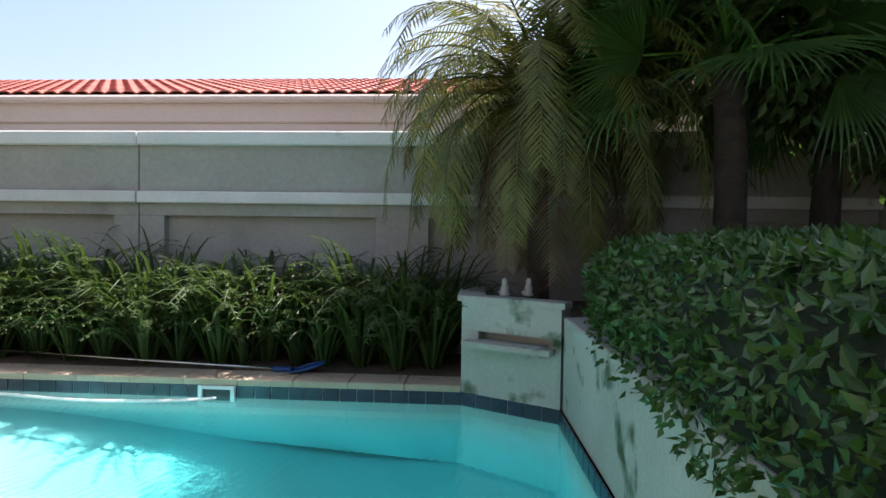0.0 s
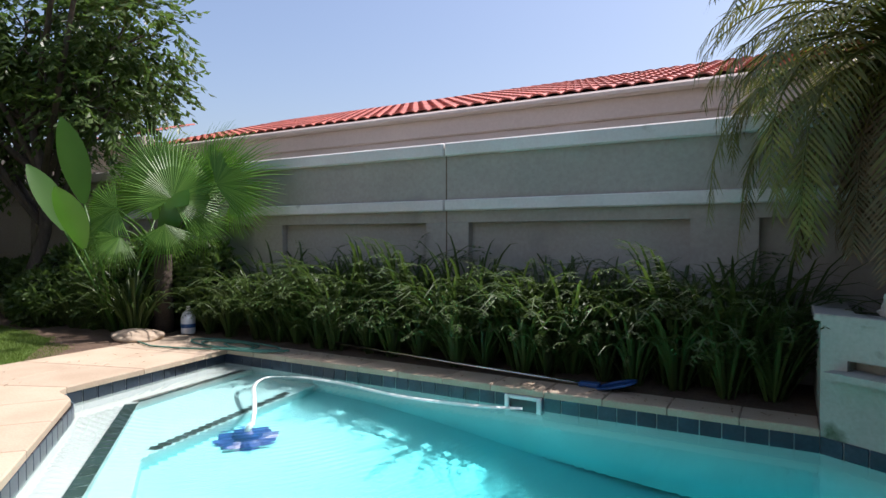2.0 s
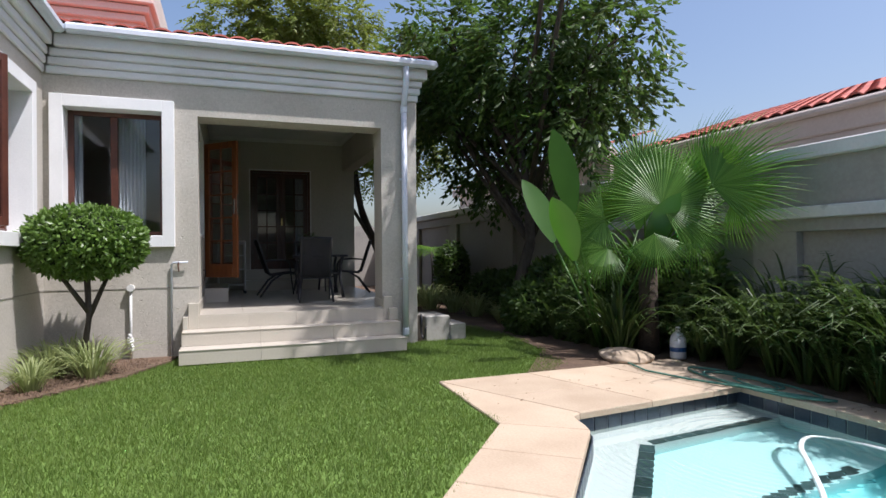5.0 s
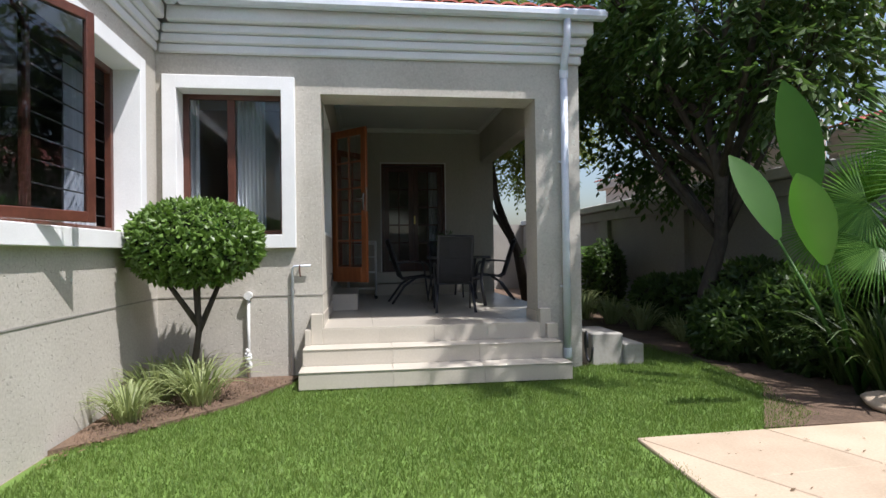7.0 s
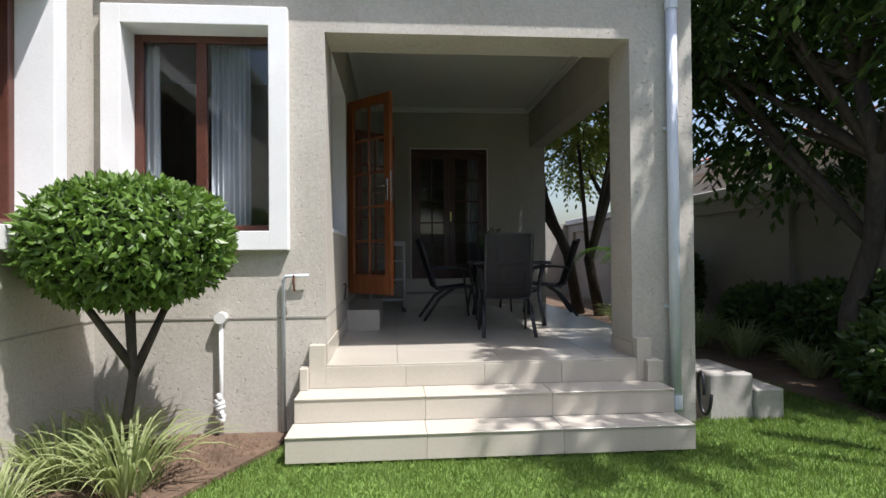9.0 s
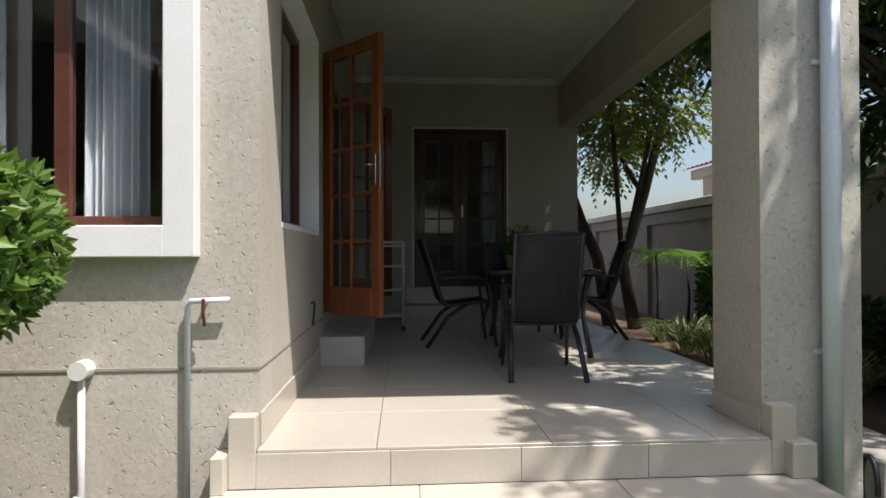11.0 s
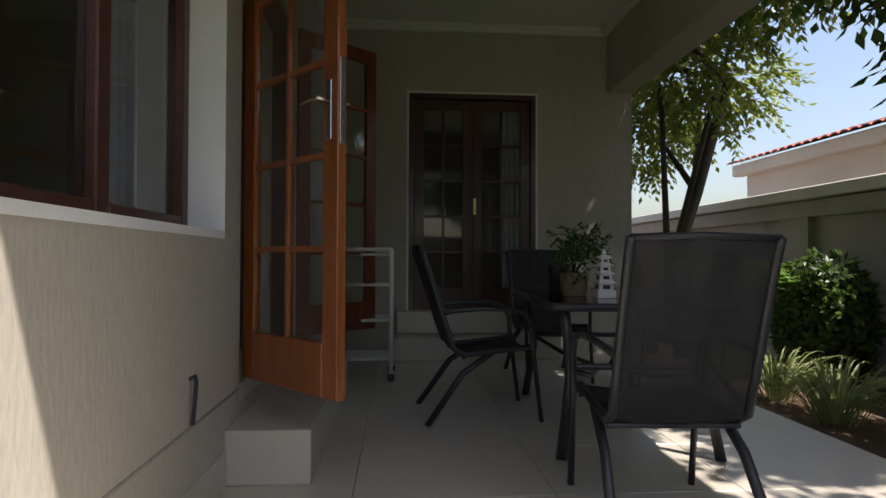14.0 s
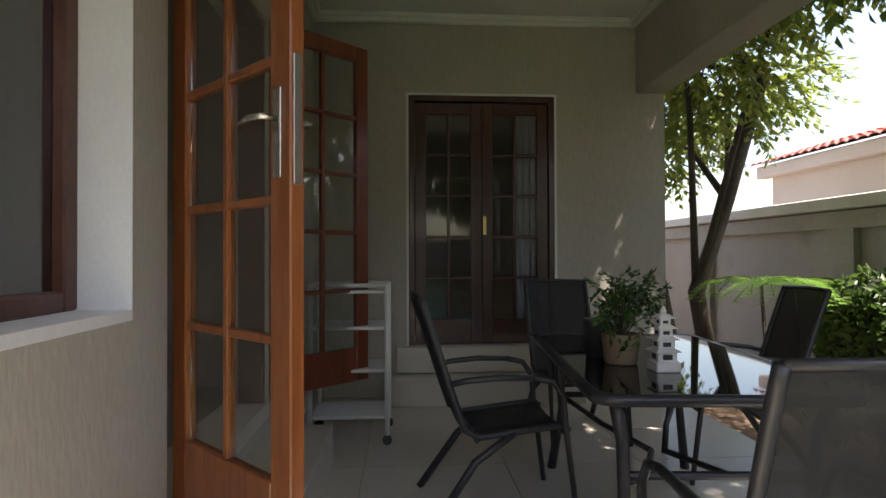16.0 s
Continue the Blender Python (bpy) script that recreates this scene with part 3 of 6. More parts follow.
def house():
    m = Mesh()
    for y0, y1, z0, z1 in wall_cells([YB, WIN[0], WIN[1], YV, 3.46, YR], [-0.1, WIN[2], 3.01, WIN[3], 3.92], [WIN, (YV, 3.46, -1, 3.01)]):
        m.box(XW - (0.44 if y0 >= YV - 0.01 else 0.25), XW, y0, y1, z0, z1)
    w = setting("wall_front", m, PLASTER, "grey rough-plastered front wall of the house", "wall")
    # a thin raised strip round the plinth, its dark colour giving a groove's shade
    part("plinth_line", Mesh().box(XW, XW + 0.006, YB, YV, 0.856, 0.868), GROOVESHADE, w)
    # bay wall, facing the garden
    m = Mesh()
    for x0, x1, z0, z1 in wall_cells([XW, -8.88, -6.1, -1.5], [-0.1, 1.50, 3.03, 3.92], [(-8.88, -6.1, 1.50, 3.03)]):
        m.box(x0, x1, YB - 0.25, YB, z0, z1)
    b = setting("wall_bay", m, PLASTER, "grey rough-plastered side wall of the house", "wall")
    part("plinth_line", Mesh().box(XW, -1.5, YB, YB + 0.006, 0.856, 0.868), GROOVESHADE, b)
    setting("wall_house_end", Mesh().box(-1.7, -1.5, -8.0, YB - 0.25, -0.1, 3.92), PLASTER, "grey plastered end wall of the house", "wall")
    # veranda side wall with its window and the doorway
    m = Mesh()
    holes = [(-11.37, -9.98, 1.52, 3.02), (-13.06, -11.62, 0.80, 3.02)]
    for x0, x1, z0, z1 in wall_cells([XD - 0.2, -13.06, -11.62, -11.37, -9.98, XW - 0.25], [-0.1, 0.80, 1.52, 3.02, 3.92], holes):
        m.box(x0, x1, YV - 0.25, YV, z0, z1)
    vs = setting("wall_veranda_side", m, REVEAL, "grey plastered veranda wall beside the doors", "wall")
    part("plinth_line", Mesh().box(-11.60, XW, YV, YV + 0.004, 0.857, 0.867), GROOVESHADE, vs)
    m = Mesh()
    for y0, y1, z0, z1 in wall_cells([YV - 0.25, 1.89, 3.14, 4.12], [-0.1, 0.94, 3.06, 3.92], [(1.89, 3.14, 0.94, 3.06)]):
        m.box(XD - 0.22, XD, y0, y1, z0, z1)
    setting("wall_veranda_end", m, REVEAL, "grey-green plastered end wall of the veranda", "wall")
    setting("veranda_beam", Mesh().box(XD, XW - 0.44, 3.86, 4.12, 3.10, 3.92, 0.01), REVEAL, "plastered beam over the veranda's open side", "beam")
    setting("ceiling", Mesh().box(XD, XW - 0.44, YV, 3.86, 3.74, 3.80), CEIL, "off-white veranda ceiling", "ceiling")
    tr = Mesh()
    for k, (a, c) in enumerate(((0.075, 3.70), (0.05, 3.665))):
        tr.box(XD, XD + a, YV, 3.86, c, c + 0.04, 0.008)
        tr.box(XD + a, XW - 0.44, YV, YV + a, c, c + 0.04, 0.008)
        tr.box(XD + a, XW - 0.44, 3.86 - a, 3.86, c, c + 0.04, 0.008)
    setting("trim", tr, CEIL, "off-white moulded cornice round the veranda ceiling", "trim")


house()


def cornice():
    """Stepped bands under the eaves, and the gutter."""
    c = thing("eaves_cornice", (0, 0, 0), "pale stepped cornice under the house eaves", "cornice", kind="structure")
    bands = [(3.40, 3.50, 0.030), (3.50, 3.60, 0.055), (3.60, 3.70, 0.080), (3.70, 3.86, 0.14)]
    for z0, z1, out in bands:
        m = Mesh().box(XW, XW + out, YB + out, YR + out, z0 + 0.0005, z1 - 0.0005, 0.016)
        m.box(XW - 1.0, XW, YR, YR + out, z0 + 0.0005, z1 - 0.0005, 0.016)
        m.box(XW + out, -1.4, YB, YB + out, z0 + 0.0005, z1 - 0.0005, 0.016)
        part("band", m, CORNICE, c)
    g = Mesh().box(XW + 0.14, XW + 0.27, YB + 0.27, YR + 0.26, 3.84, 3.95, 0.03)
    g.box(XW + 0.14, -1.3, YB + 0.14, YB + 0.27, 3.84, 3.95, 0.03)
    part("gutter", g, PIPEPAINT, c, "pale grey gutter")


cornice()


def house_roof():
    """Two roof planes over the house, one climbing from the front gutter and one from the bay's."""
    holder = lapped("house_roof", YB - 3.0, YR + 0.30, 0, 0, 5.2, 0.30, "red clay tiled roof of the house", 1, 110)
    holder.matrix_world = Matrix.Translation((XW + 0.20, 0, 3.95)) @ Matrix.Rotation(radians(90), 4, "Z")
    h2 = lapped("house_roof", -1.2 - 8.3, -1.2, YB + 0.2, 3.95, 4.2, 0.30, "red clay tiled roof over the bay", -1, 60)
    return holder


house_roof()
setting("roof_slab", Mesh().box(XD - 0.2, XW + 0.05, YB - 0.25, YR + 0.15, 3.86, 3.93).box(XW + 0.05, -1.5, -8.0, YB + 0.05, 3.86, 3.93).box(-24, XW, -8, YB - 0.25, 3.86, 3.93).box(-17.3, XD - 0.2, 0.7, 4.2, 3.86, 3.93), CEIL, "roof slab of the house", "roof")
setting("wall_house_back", Mesh().box(-24, -1.5, -8.2, -8.0, -0.1, 3.86).box(-24.2, -24, -8, 4.0, -0.1, 3.86), PLASTER, "grey plastered outer wall of the house", "wall")
up = setting("upper_storey", Mesh().box(-19.0, -13.6, -8.0, -0.05, 4.6, 7.4), PINK, "pink upper storey of the house", "wall")
for z, o in ((5.55, 0.08), (5.70, 0.16), (5.85, 0.24)):
    part("band", Mesh().box(-19.0, -13.6 + o, -8.0, -0.05 + o, z, z + 0.14, 0.02), PINK, up)

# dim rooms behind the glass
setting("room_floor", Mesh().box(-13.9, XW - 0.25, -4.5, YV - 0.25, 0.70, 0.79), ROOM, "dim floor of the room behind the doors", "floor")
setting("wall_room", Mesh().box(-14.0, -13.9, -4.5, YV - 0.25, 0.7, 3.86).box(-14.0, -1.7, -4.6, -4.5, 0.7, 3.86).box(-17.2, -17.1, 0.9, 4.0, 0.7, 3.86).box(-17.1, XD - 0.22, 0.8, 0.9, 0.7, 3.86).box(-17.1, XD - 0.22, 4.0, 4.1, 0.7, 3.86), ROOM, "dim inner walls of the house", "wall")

# ---- veranda floor and steps ----
def veranda_floor():
    base = setting("floor", Mesh().box(XD, XW - 0.44, YV, 4.10, -0.1, FLOOR - 0.012).box(XW - 0.44, XW - 0.004, YV, 3.46, -0.1, FLOOR - 0.012), JOINT, "veranda floor of cream tiles", "floor")
    xs = [XW + 0.07 - 0.60 * i for i in range(9)] + [XD]
    ys = [YV + 0.002, 1.62, 2.42, 3.20, 4.08]
    for x1, x0 in zip(xs, xs[1:]):
        for y0, y1 in zip(ys, ys[1:]):
            if x1 > XW - 0.01 and y1 > 3.5:
                y1 = 3.46
            part("tile", Mesh().box(x0 + 0.0015, x1 - 0.0015, y0 + 0.0015, y1 - 0.0015, FLOOR - 0.014, FLOOR, 0.002), FLOORTILE, base)
    return base


veranda_floor()


def steps():
    rows = [(-8.82, 0.17, 0.90, 3.61), (-9.12, 0.34, 0.91, 3.61), (-9.42, FLOOR, YV, 3.46)]
    s = thing("entrance_steps", (0, 0, 0), "three broad cream-tiled steps up to the veranda", "steps", kind="structure")
    for i, (x, z, y0, y1) in enumerate(rows):
        part("step", Mesh().box(XW + (0.001 if i < 2 else 0.0), x - 0.012, y0 + 0.012, y1 - 0.012, z - 0.172, z - 0.02), JOINT, s)
        n = 3 if i < 2 else 4
        cuts = np.linspace(y0, y1, n + 1)
        for a, b in zip(cuts, cuts[1:]):
            part("riser_tile", Mesh().box(x - 0.012, x - 0.002, a + 0.001, b - 0.001, z - 0.17, z - 0.014, 0.002), FLOORTILE, s)
            if i < 2:
                part("tread_tile", Mesh().box(x - 0.30, x + 0.006, a + 0.001, b - 0.001, z - 0.013, z, 0.004), FLOORTILE, s)
    for y0, y1 in ((0.97, YV), (3.46, 3.58)):
        part("side_tile", Mesh().box(XW, XW + 0.08, y0, y1, 0.34, 0.66, 0.004), FLOORTILE, s)
        part("side_tile", Mesh().box(XW, XW + 0.14, y0 - (0.06 if y0 < 2 else -0.06), y0 + (0.0 if y0 < 2 else 0.18), 0.34, 0.50, 0.004), FLOORTILE, s)


steps()


# ---- windows and doors ----
pool_band()
coping()


def pane(parent, *b, glass=GLASS):
    o = part("pane", Mesh().box(*b), glass, parent)
    o.visible_shadow = False
    return o


def curtain(parent_name, u0, u1, z0, z1, place, label, folds=7):
    """A hanging cloth with folds; place(u, d) gives x, y."""
    m, n = Mesh(), folds * 8
    verts, faces = [], []
    for i in range(n + 1):
        s = i / n
        d = 0.035 * math.sin(s * folds * 2 * math.pi) + 0.012 * math.sin(s * 23)
        for z, k in ((z0, 1.15), ((z0 + z1) / 2, 1.0), (z1, 0.8)):
            x, y = place(u0 + (u1 - u0) * s, d * k)
            verts.append((x, y, z))
    for i in range(n):
        for k in (0, 1):
            a = 3 * i + k
            faces.append((a, a + 3, a + 4, a + 1))
    m.add(verts, faces)
    return solid(parent_name, m, FABRIC, label, "curtain", smooth=True)


def front_window():
    w = thing("window_1", (XW, 0, 0), "brown-framed window in a thick white plaster surround", "window", kind="structure")
    y0, y1, z0, z1 = WIN
    o, s = 0.07, 0.135
    m = Mesh()
    for a, b, c, d in ((y0 - s, y0 + 0.006, z0 - s, z1 + s), (y1 - 0.006, y1 + s, z0 - s, z1 + s), (y0, y1, z0 - s, z0 + 0.006), (y0, y1, z1 - 0.006, z1 + s)):
        m.box(-0.21, o, a, b, c, d, 0.005)
    part("window_surround", m, WHITE, w, "white plaster surround")
    f = Mesh()
    for a, b, c, d in ((y0, y0 + 0.07, z0, z1), (y1 - 0.05, y1, z0, z1), (y0 + 0.07, y1 - 0.05, z0, z0 + 0.06), (y0 + 0.07, y1 - 0.05, z1 - 0.06, z1), (0.09, 0.17, z0 + 0.06, z1 - 0.06)):
        f.box(-0.22, -0.17, a, b, c, d, 0.006)
    part("window_frame", f, BROWNFRAME, w)
    pane(w, -0.197, -0.192, y0 + 0.07, 0.09, z0 + 0.06, z1 - 0.06)
    pane(w, -0.197, -0.192, 0.17, y1 - 0.05, z0 + 0.06, z1 - 0.06)
    curtain("curtain", 0.16, 0.46, z0 - 0.2, z1 - 0.03, lambda u, d: (XW - 0.34 + d, u), "pale blue-white curtain behind the window")
    curtain("curtain", y0 - 0.05, y0 + 0.13, z0 - 0.2, z1 - 0.03, lambda u, d: (XW - 0.34 + d, u), "pale blue-white curtain behind the window", 4)


def bay_window():
    w = thing("window_2", (0, YB, 0), "wide brown-framed window in a white plaster surround", "window", kind="structure")
    x0, x1, z0, z1, s, o = -8.88, -6.10, 1.50, 3.03, 0.135, 0.07
    m = Mesh()
    for a, b, c, d in ((x0 - s, x0 + 0.006, z0 - s, z1 + s), (x1 - 0.006, x1 + s, z0 - s, z1 + s), (x0, x1, z0 - s, z0 + 0.006), (x0, x1, z1 - 0.006, z1 + s)):
        m.box(a, b, -0.22, o, c, d, 0.005)
    part("window_surround", m, WHITE, w, "white plaster surround")
    f = Mesh()
    bars = [x0, -7.50, -6.60, x1 - 0.06]
    for a in bars:
        f.box(a, a + 0.06, -0.23, -0.17, z0, z1, 0.006)
    for c in (z0, z1 - 0.06):
        for a, b in zip(bars, bars[1:]):
            f.box(a + 0.06, b, -0.23, -0.17, c, c + 0.06, 0.006)
    part("window_frame", f, BROWNFRAME, w)
    for a, b in zip(bars[1:], bars[2:]):
        pane(w, a + 0.06, b, -0.203, -0.197, z0 + 0.06, z1 - 0.06)
    for k in range(8):
        z = z0 + 0.16 + k * 0.17
        part("burglar_bar", Mesh().tube([(x0 + 0.05, -0.235, z), (-7.48, -0.235, z)], 0.007, 6), BLACKMETAL, w)
    # a casement hinged on the second post and swung out over the sill
    leaf_ = Mesh()
    L, h0, h1 = 0.97, z0 + 0.03, z1 - 0.03
    for a, b, c, d in ((0, 0.07, h0, h1), (L - 0.07, L, h0, h1), (0.07, L - 0.07, h0, h0 + 0.075), (0.07, L - 0.07, h1 - 0.07, h1)):
        leaf_.box(a, b, -0.022, 0.022, c, d, 0.005)
    sash = part("casement", leaf_, BROWNFRAME, w, "brown casement standing open")
    sash.matrix_basis = pose(-6.60, -0.14, 0, 0, 0, 157)
    pane(sash, 0.07, L - 0.07, -0.003, 0.003, h0 + 0.075, h1 - 0.07, glass=TINTGLASS)
    part("stay", Mesh().tube([(-7.52, -0.17, z0 + 0.07), (-7.36, 0.14, z0 + 0.07)], 0.006, 6), STEEL, w)
    curtain("curtain", x0 + 0.02, x0 + 0.50, z0 - 0.2, z1 - 0.03, lambda u, d: (u, YB - 0.36 + d), "pale curtain gathered behind the barred window", 6)


def side_window():
    w = thing("window_3", (0, YV, 0), "brown-framed window in the veranda's side wall", "window", kind="structure")
    x0, x1, z0, z1 = -11.37, -9.98, 1.52, 3.02
    m = Mesh()
    for a, b, c, d in ((x0, x0 + 0.004, z0 + 0.03, z1), (x0, x1, z0, z0 + 0.03), (x0 + 0.004, x1, z1 - 0.004, z1)):
        m.box(a, b, -0.16, 0.004, c, d)
    part("window_sill", m, WHITE, w, "white painted reveal and sill")
    f = Mesh()
    for a, b in ((x0 + 0.004, x0 + 0.07), (-10.72, -10.64), (x1 - 0.06, x1)):
        f.box(a, b, -0.205, -0.14, z0 + 0.03, z1, 0.006)
    for c in (z0 + 0.03, z1 - 0.06):
        for a, b in ((x0 + 0.07, -10.72), (-10.64, x1 - 0.06)):
            f.box(a, b, -0.205, -0.14, c, c + 0.055, 0.006)
    part("window_frame", f, BROWNFRAME, w)
    for a, b in ((x0 + 0.07, -10.72), (-10.64, x1 - 0.06)):
        pane(w, a, b, -0.178, -0.172, z0 + 0.085, z1 - 0.06)
    curtain("curtain", -11.30, -11.02, z0 - 0.3, z1, lambda u, d: (u, YV - 0.36 + d), "pale grey curtain hanging inside the veranda window", 5)


def french_leaf(name, width, height, wood, label, group):
    """A glazed door leaf with two columns of five panes; its hinge stands at the origin and it runs along +x."""
    d = thing(name, (0, 0, 0), label, "door", group)
    st, br, top, mid = 0.095, 0.21, 0.10, 0.026
    f = Mesh()
    f.box(0, st, -0.021, 0.021, 0, height, 0.004).box(width - st, width, -0.021, 0.021, 0, height, 0.004)
    f.box(st, width - st, -0.021, 0.021, 0, br, 0.004).box(st, width - st, -0.021, 0.021, height - top, height, 0.004)
    part("door_frame", f, wood, d)
    c = width / 2
    g = Mesh().box(c - mid / 2, c + mid / 2, -0.017, 0.017, br, height - top, 0.004)
    rows = 5
    step = (height - top - br) / rows
    for k in range(1, rows):
        z = br + k * step
        g.box(st, c - mid / 2, -0.017, 0.017, z - mid / 2, z + mid / 2, 0.004).box(c + mid / 2, width - st, -0.017, 0.017, z - mid / 2, z + mid / 2, 0.004)
    part("glazing_bars", g, wood, d)
    for k in range(rows):
        for a, b in ((st, c - mid / 2), (c + mid / 2, width - st)):
            pane(d, a, b, -0.003, 0.003, br + k * step + (mid / 2 if k else 0), br + (k + 1) * step - (mid / 2 if k < rows - 1 else 0))
    return d


def lever(parent, x, z, side, metal):
    h = part("handle_plate", Mesh().box(x - 0.018, x + 0.018, side * 0.021, side * 0.027, z - 0.13, z + 0.10, 0.002), metal, parent, "brass handle plate")
    part("lever", Mesh().tube([(x, side * 0.027, z + 0.02), (x, side * 0.07, z + 0.02), (x - 0.05, side * 0.075, z + 0.022), (x - 0.11, side * 0.07, z + 0.015)], 0.009, 8), metal, h, smooth=True)


def doors():
    near = french_leaf("french_door", 0.70, 2.13, WOOD, "orange varnished glazed door leaf standing open", "doors to the room")
    lever(near, 0.645, 1.12, 1, STEEL)
    lever(near, 0.645, 1.12, -1, STEEL)
    part("lock_plate", Mesh().box(0.70, 0.703, -0.012, 0.012, 0.97, 1.30, 0.001), STEEL, near)
    near.matrix_basis = pose(-11.68, 1.105, 0.905, 0, 0, 43)
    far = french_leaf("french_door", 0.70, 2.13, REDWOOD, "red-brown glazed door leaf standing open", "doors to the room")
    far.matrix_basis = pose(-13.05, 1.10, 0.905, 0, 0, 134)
    fr = Mesh().box(-11.66, -11.62, YV - 0.16, YV - 0.02, 0.88, 3.02, 0.004).box(-13.06, -13.02, YV - 0.16, YV - 0.02, 0.88, 3.02, 0.004).box(-13.02, -11.66, YV - 0.16, YV - 0.02, 2.98, 3.02, 0.004)
    setting("door_1", fr, DARKWOOD, "brown frame of the open doorway", "door frame")
    setting("door_step", Mesh().box(-13.1, -11.40, YV, 1.44, FLOOR, 0.735, 0.004).box(-13.06, -11.62, YV - 0.25, YV, 0.79, 0.88, 0.004), FLOORTILE, "cream-tiled step below the doorway", "step")
    # end doors
    fr = Mesh().box(XD - 0.12, XD + 0.012, 1.89, 1.94, 0.94, 3.06, 0.004).box(XD - 0.12, XD + 0.012, 3.09, 3.14, 0.94, 3.06, 0.004).box(XD - 0.12, XD + 0.012, 1.94, 3.09, 3.01, 3.06, 0.004)
    setting("door_2", fr, DARKWOOD, "dark frame of the veranda's end doors", "door frame")
    setting("trim", Mesh().box(XD, XD + 0.006, 1.868, 1.888, 0.94, 3.082).box(XD, XD + 0.006, 3.142, 3.162, 0.94, 3.082).box(XD, XD + 0.006, 1.888, 3.142, 3.062, 3.082), WHITE, "thin white edge round the end doors", "trim")
    a = french_leaf("double_door", 0.572, 2.06, DARKWOOD, "dark stained glazed door leaf, closed", "end doors")
    a.matrix_basis = pose(XD - 0.04, 1.942, 0.945, 0, 0, 90)
    b = french_leaf("double_door", 0.572, 2.06, DARKWOOD, "dark stained glazed door leaf with a brass handle, closed", "end doors")
    b.matrix_basis = pose(XD - 0.04, 3.088, 0.945, 0, 0, -90)
    h = part("handle_plate", Mesh().box(0.535, 0.565, 0.021, 0.027, 0.93, 1.09, 0.002), BRASS, b, "brass handle plate")
    part("knob", Mesh().tube([(0.55, 0.027, 1.02), (0.55, 0.06, 1.02)], 0.012, 8), BRASS, h)
    setting("door_step", Mesh().box(XD, XD + 0.10, 1.78, 3.25, 0.725, 0.935, 0.004).box(XD, XD + 0.36, 1.74, 3.3, FLOOR, 0.715, 0.004), FLOORTILE, "two cream-tiled steps below the end doors", "step")
    curtain("curtain", 2.84, 3.05, 0.98, 3.0, lambda u, d: (XD - 0.22 + d * 0.5, u), "thin white curtain behind the end doors", 4)


front_window()
bay_window()
side_window()
doors()
setting("baseboard", Mesh().box(-11.40, XW - 0.0, YV, YV + 0.012, FLOOR, 0.66, 0.003).box(XD, -13.1, YV, YV + 0.012, FLOOR, 0.66, 0.003).box(XW - 0.44, XW, 3.448, 3.46, FLOOR, 0.62, 0.003), FLOORTILE, "cream tile skirting of the veranda", "baseboard")


# ---- fixtures on the house ----
def downpipe():
    d = thing("downpipe", (XW, 3.78, 0), "pale blue-white rain downpipe on the corner pillar", "downpipe")
    part("pipe", Mesh().tube([(0.055, 0, 0.09), (0.055, 0, 3.30)], 0.042, 12).tube([(0.055, 0, 3.28), (0.09, 0.0, 3.42), (0.19, 0, 3.62), (0.20, 0, 3.86)], 0.042, 12), PIPEPAINT, d, smooth=True)
    for z in (0.16, 3.28):
        part("pipe_collar", Mesh().tube([(0.055, 0, z - 0.05), (0.055, 0, z + 0.05)], 0.05, 12), PIPEPAINT, d)
    for z in (0.9, 2.3):
        part("bracket", Mesh().box(0, 0.02, -0.06, 0.06, z - 0.012, z + 0.012, 0.002), PIPEPAINT, d)


def tap_pipes():
    t = thing("wall_pipe", (XW, 0.78, 0), "thin grey pipe with an elbow fixed to the wall", "pipe")
    part("pipe", Mesh().tube([(0.03, 0, 0.02), (0.03, 0, 1.14), (0.05, 0.02, 1.17), (0.05, 0.19, 1.175)], 0.013, 8), PIPEPAINT, t, smooth=True)
    part("rusty_clip", Mesh().tube([(0.0, 0.08, 1.175), (0.065, 0.08, 1.175), (0.07, 0.08, 1.12), (0.06, 0.085, 1.06)], 0.008, 6), BROWNFRAME, t, "rusty clip")
    w = thing("garden_tap", (XW, 0.33, 0), "white plastic standpipe with a wrapped tap", "tap")
    part("pipe", Mesh().tube([(0.04, 0, 0.0), (0.04, 0, 0.86)], 0.016, 8), PLASTIC, w, smooth=True)
    part("cap", Mesh().tube([(0.0, 0, 0.87), (0.075, 0, 0.87)], 0.042, 14), PLASTIC, w)
    m = Mesh()
    for i in range(7):
        a = i * 0.9
        m.tube([(0.05 + 0.02 * math.cos(a), 0.02 * math.sin(a), 0.10 + i * 0.028), (0.08, 0.03 * math.sin(a + 1), 0.13 + i * 0.028), (0.05, -0.03 * math.cos(a), 0.15 + i * 0.026)], 0.02, 6)
    part("wrapping", m, PLASTIC, w, "crumpled white wrapping", smooth=True)
    hk = solid("wall_hook", Mesh().tube([(-10.99, YV + 0.0, 1.03), (-10.99, YV + 0.02, 1.04), (-10.97, YV + 0.03, 1.02), (-10.98, YV + 0.016, 0.88)], 0.008, 6), BLACKMETAL, "short black metal door hook on the wall", "hook")
    setting("side_block", Mesh().box(-10.25, XW - 0.05, YR + 0.14, 4.48, -0.05, 0.34, 0.012).box(-10.1, XW - 0.02, 4.48, 4.72, -0.05, 0.22, 0.012), YARD, "low grey plastered kerb block beside the pillar", "kerb")
    hose = Mesh().tube([(XW - 0.04 + 0.07 * math.cos(a), YR + 0.05 + 0.01 * a, 0.20 + 0.17 * math.sin(a)) for a in np.linspace(0, 6.3, 26)], 0.014, 6)
    solid("hose_coil", hose, BLACKMETAL, "coiled dark hose leaning by the pillar", "hose", smooth=True)


downpipe()
tap_pipes()

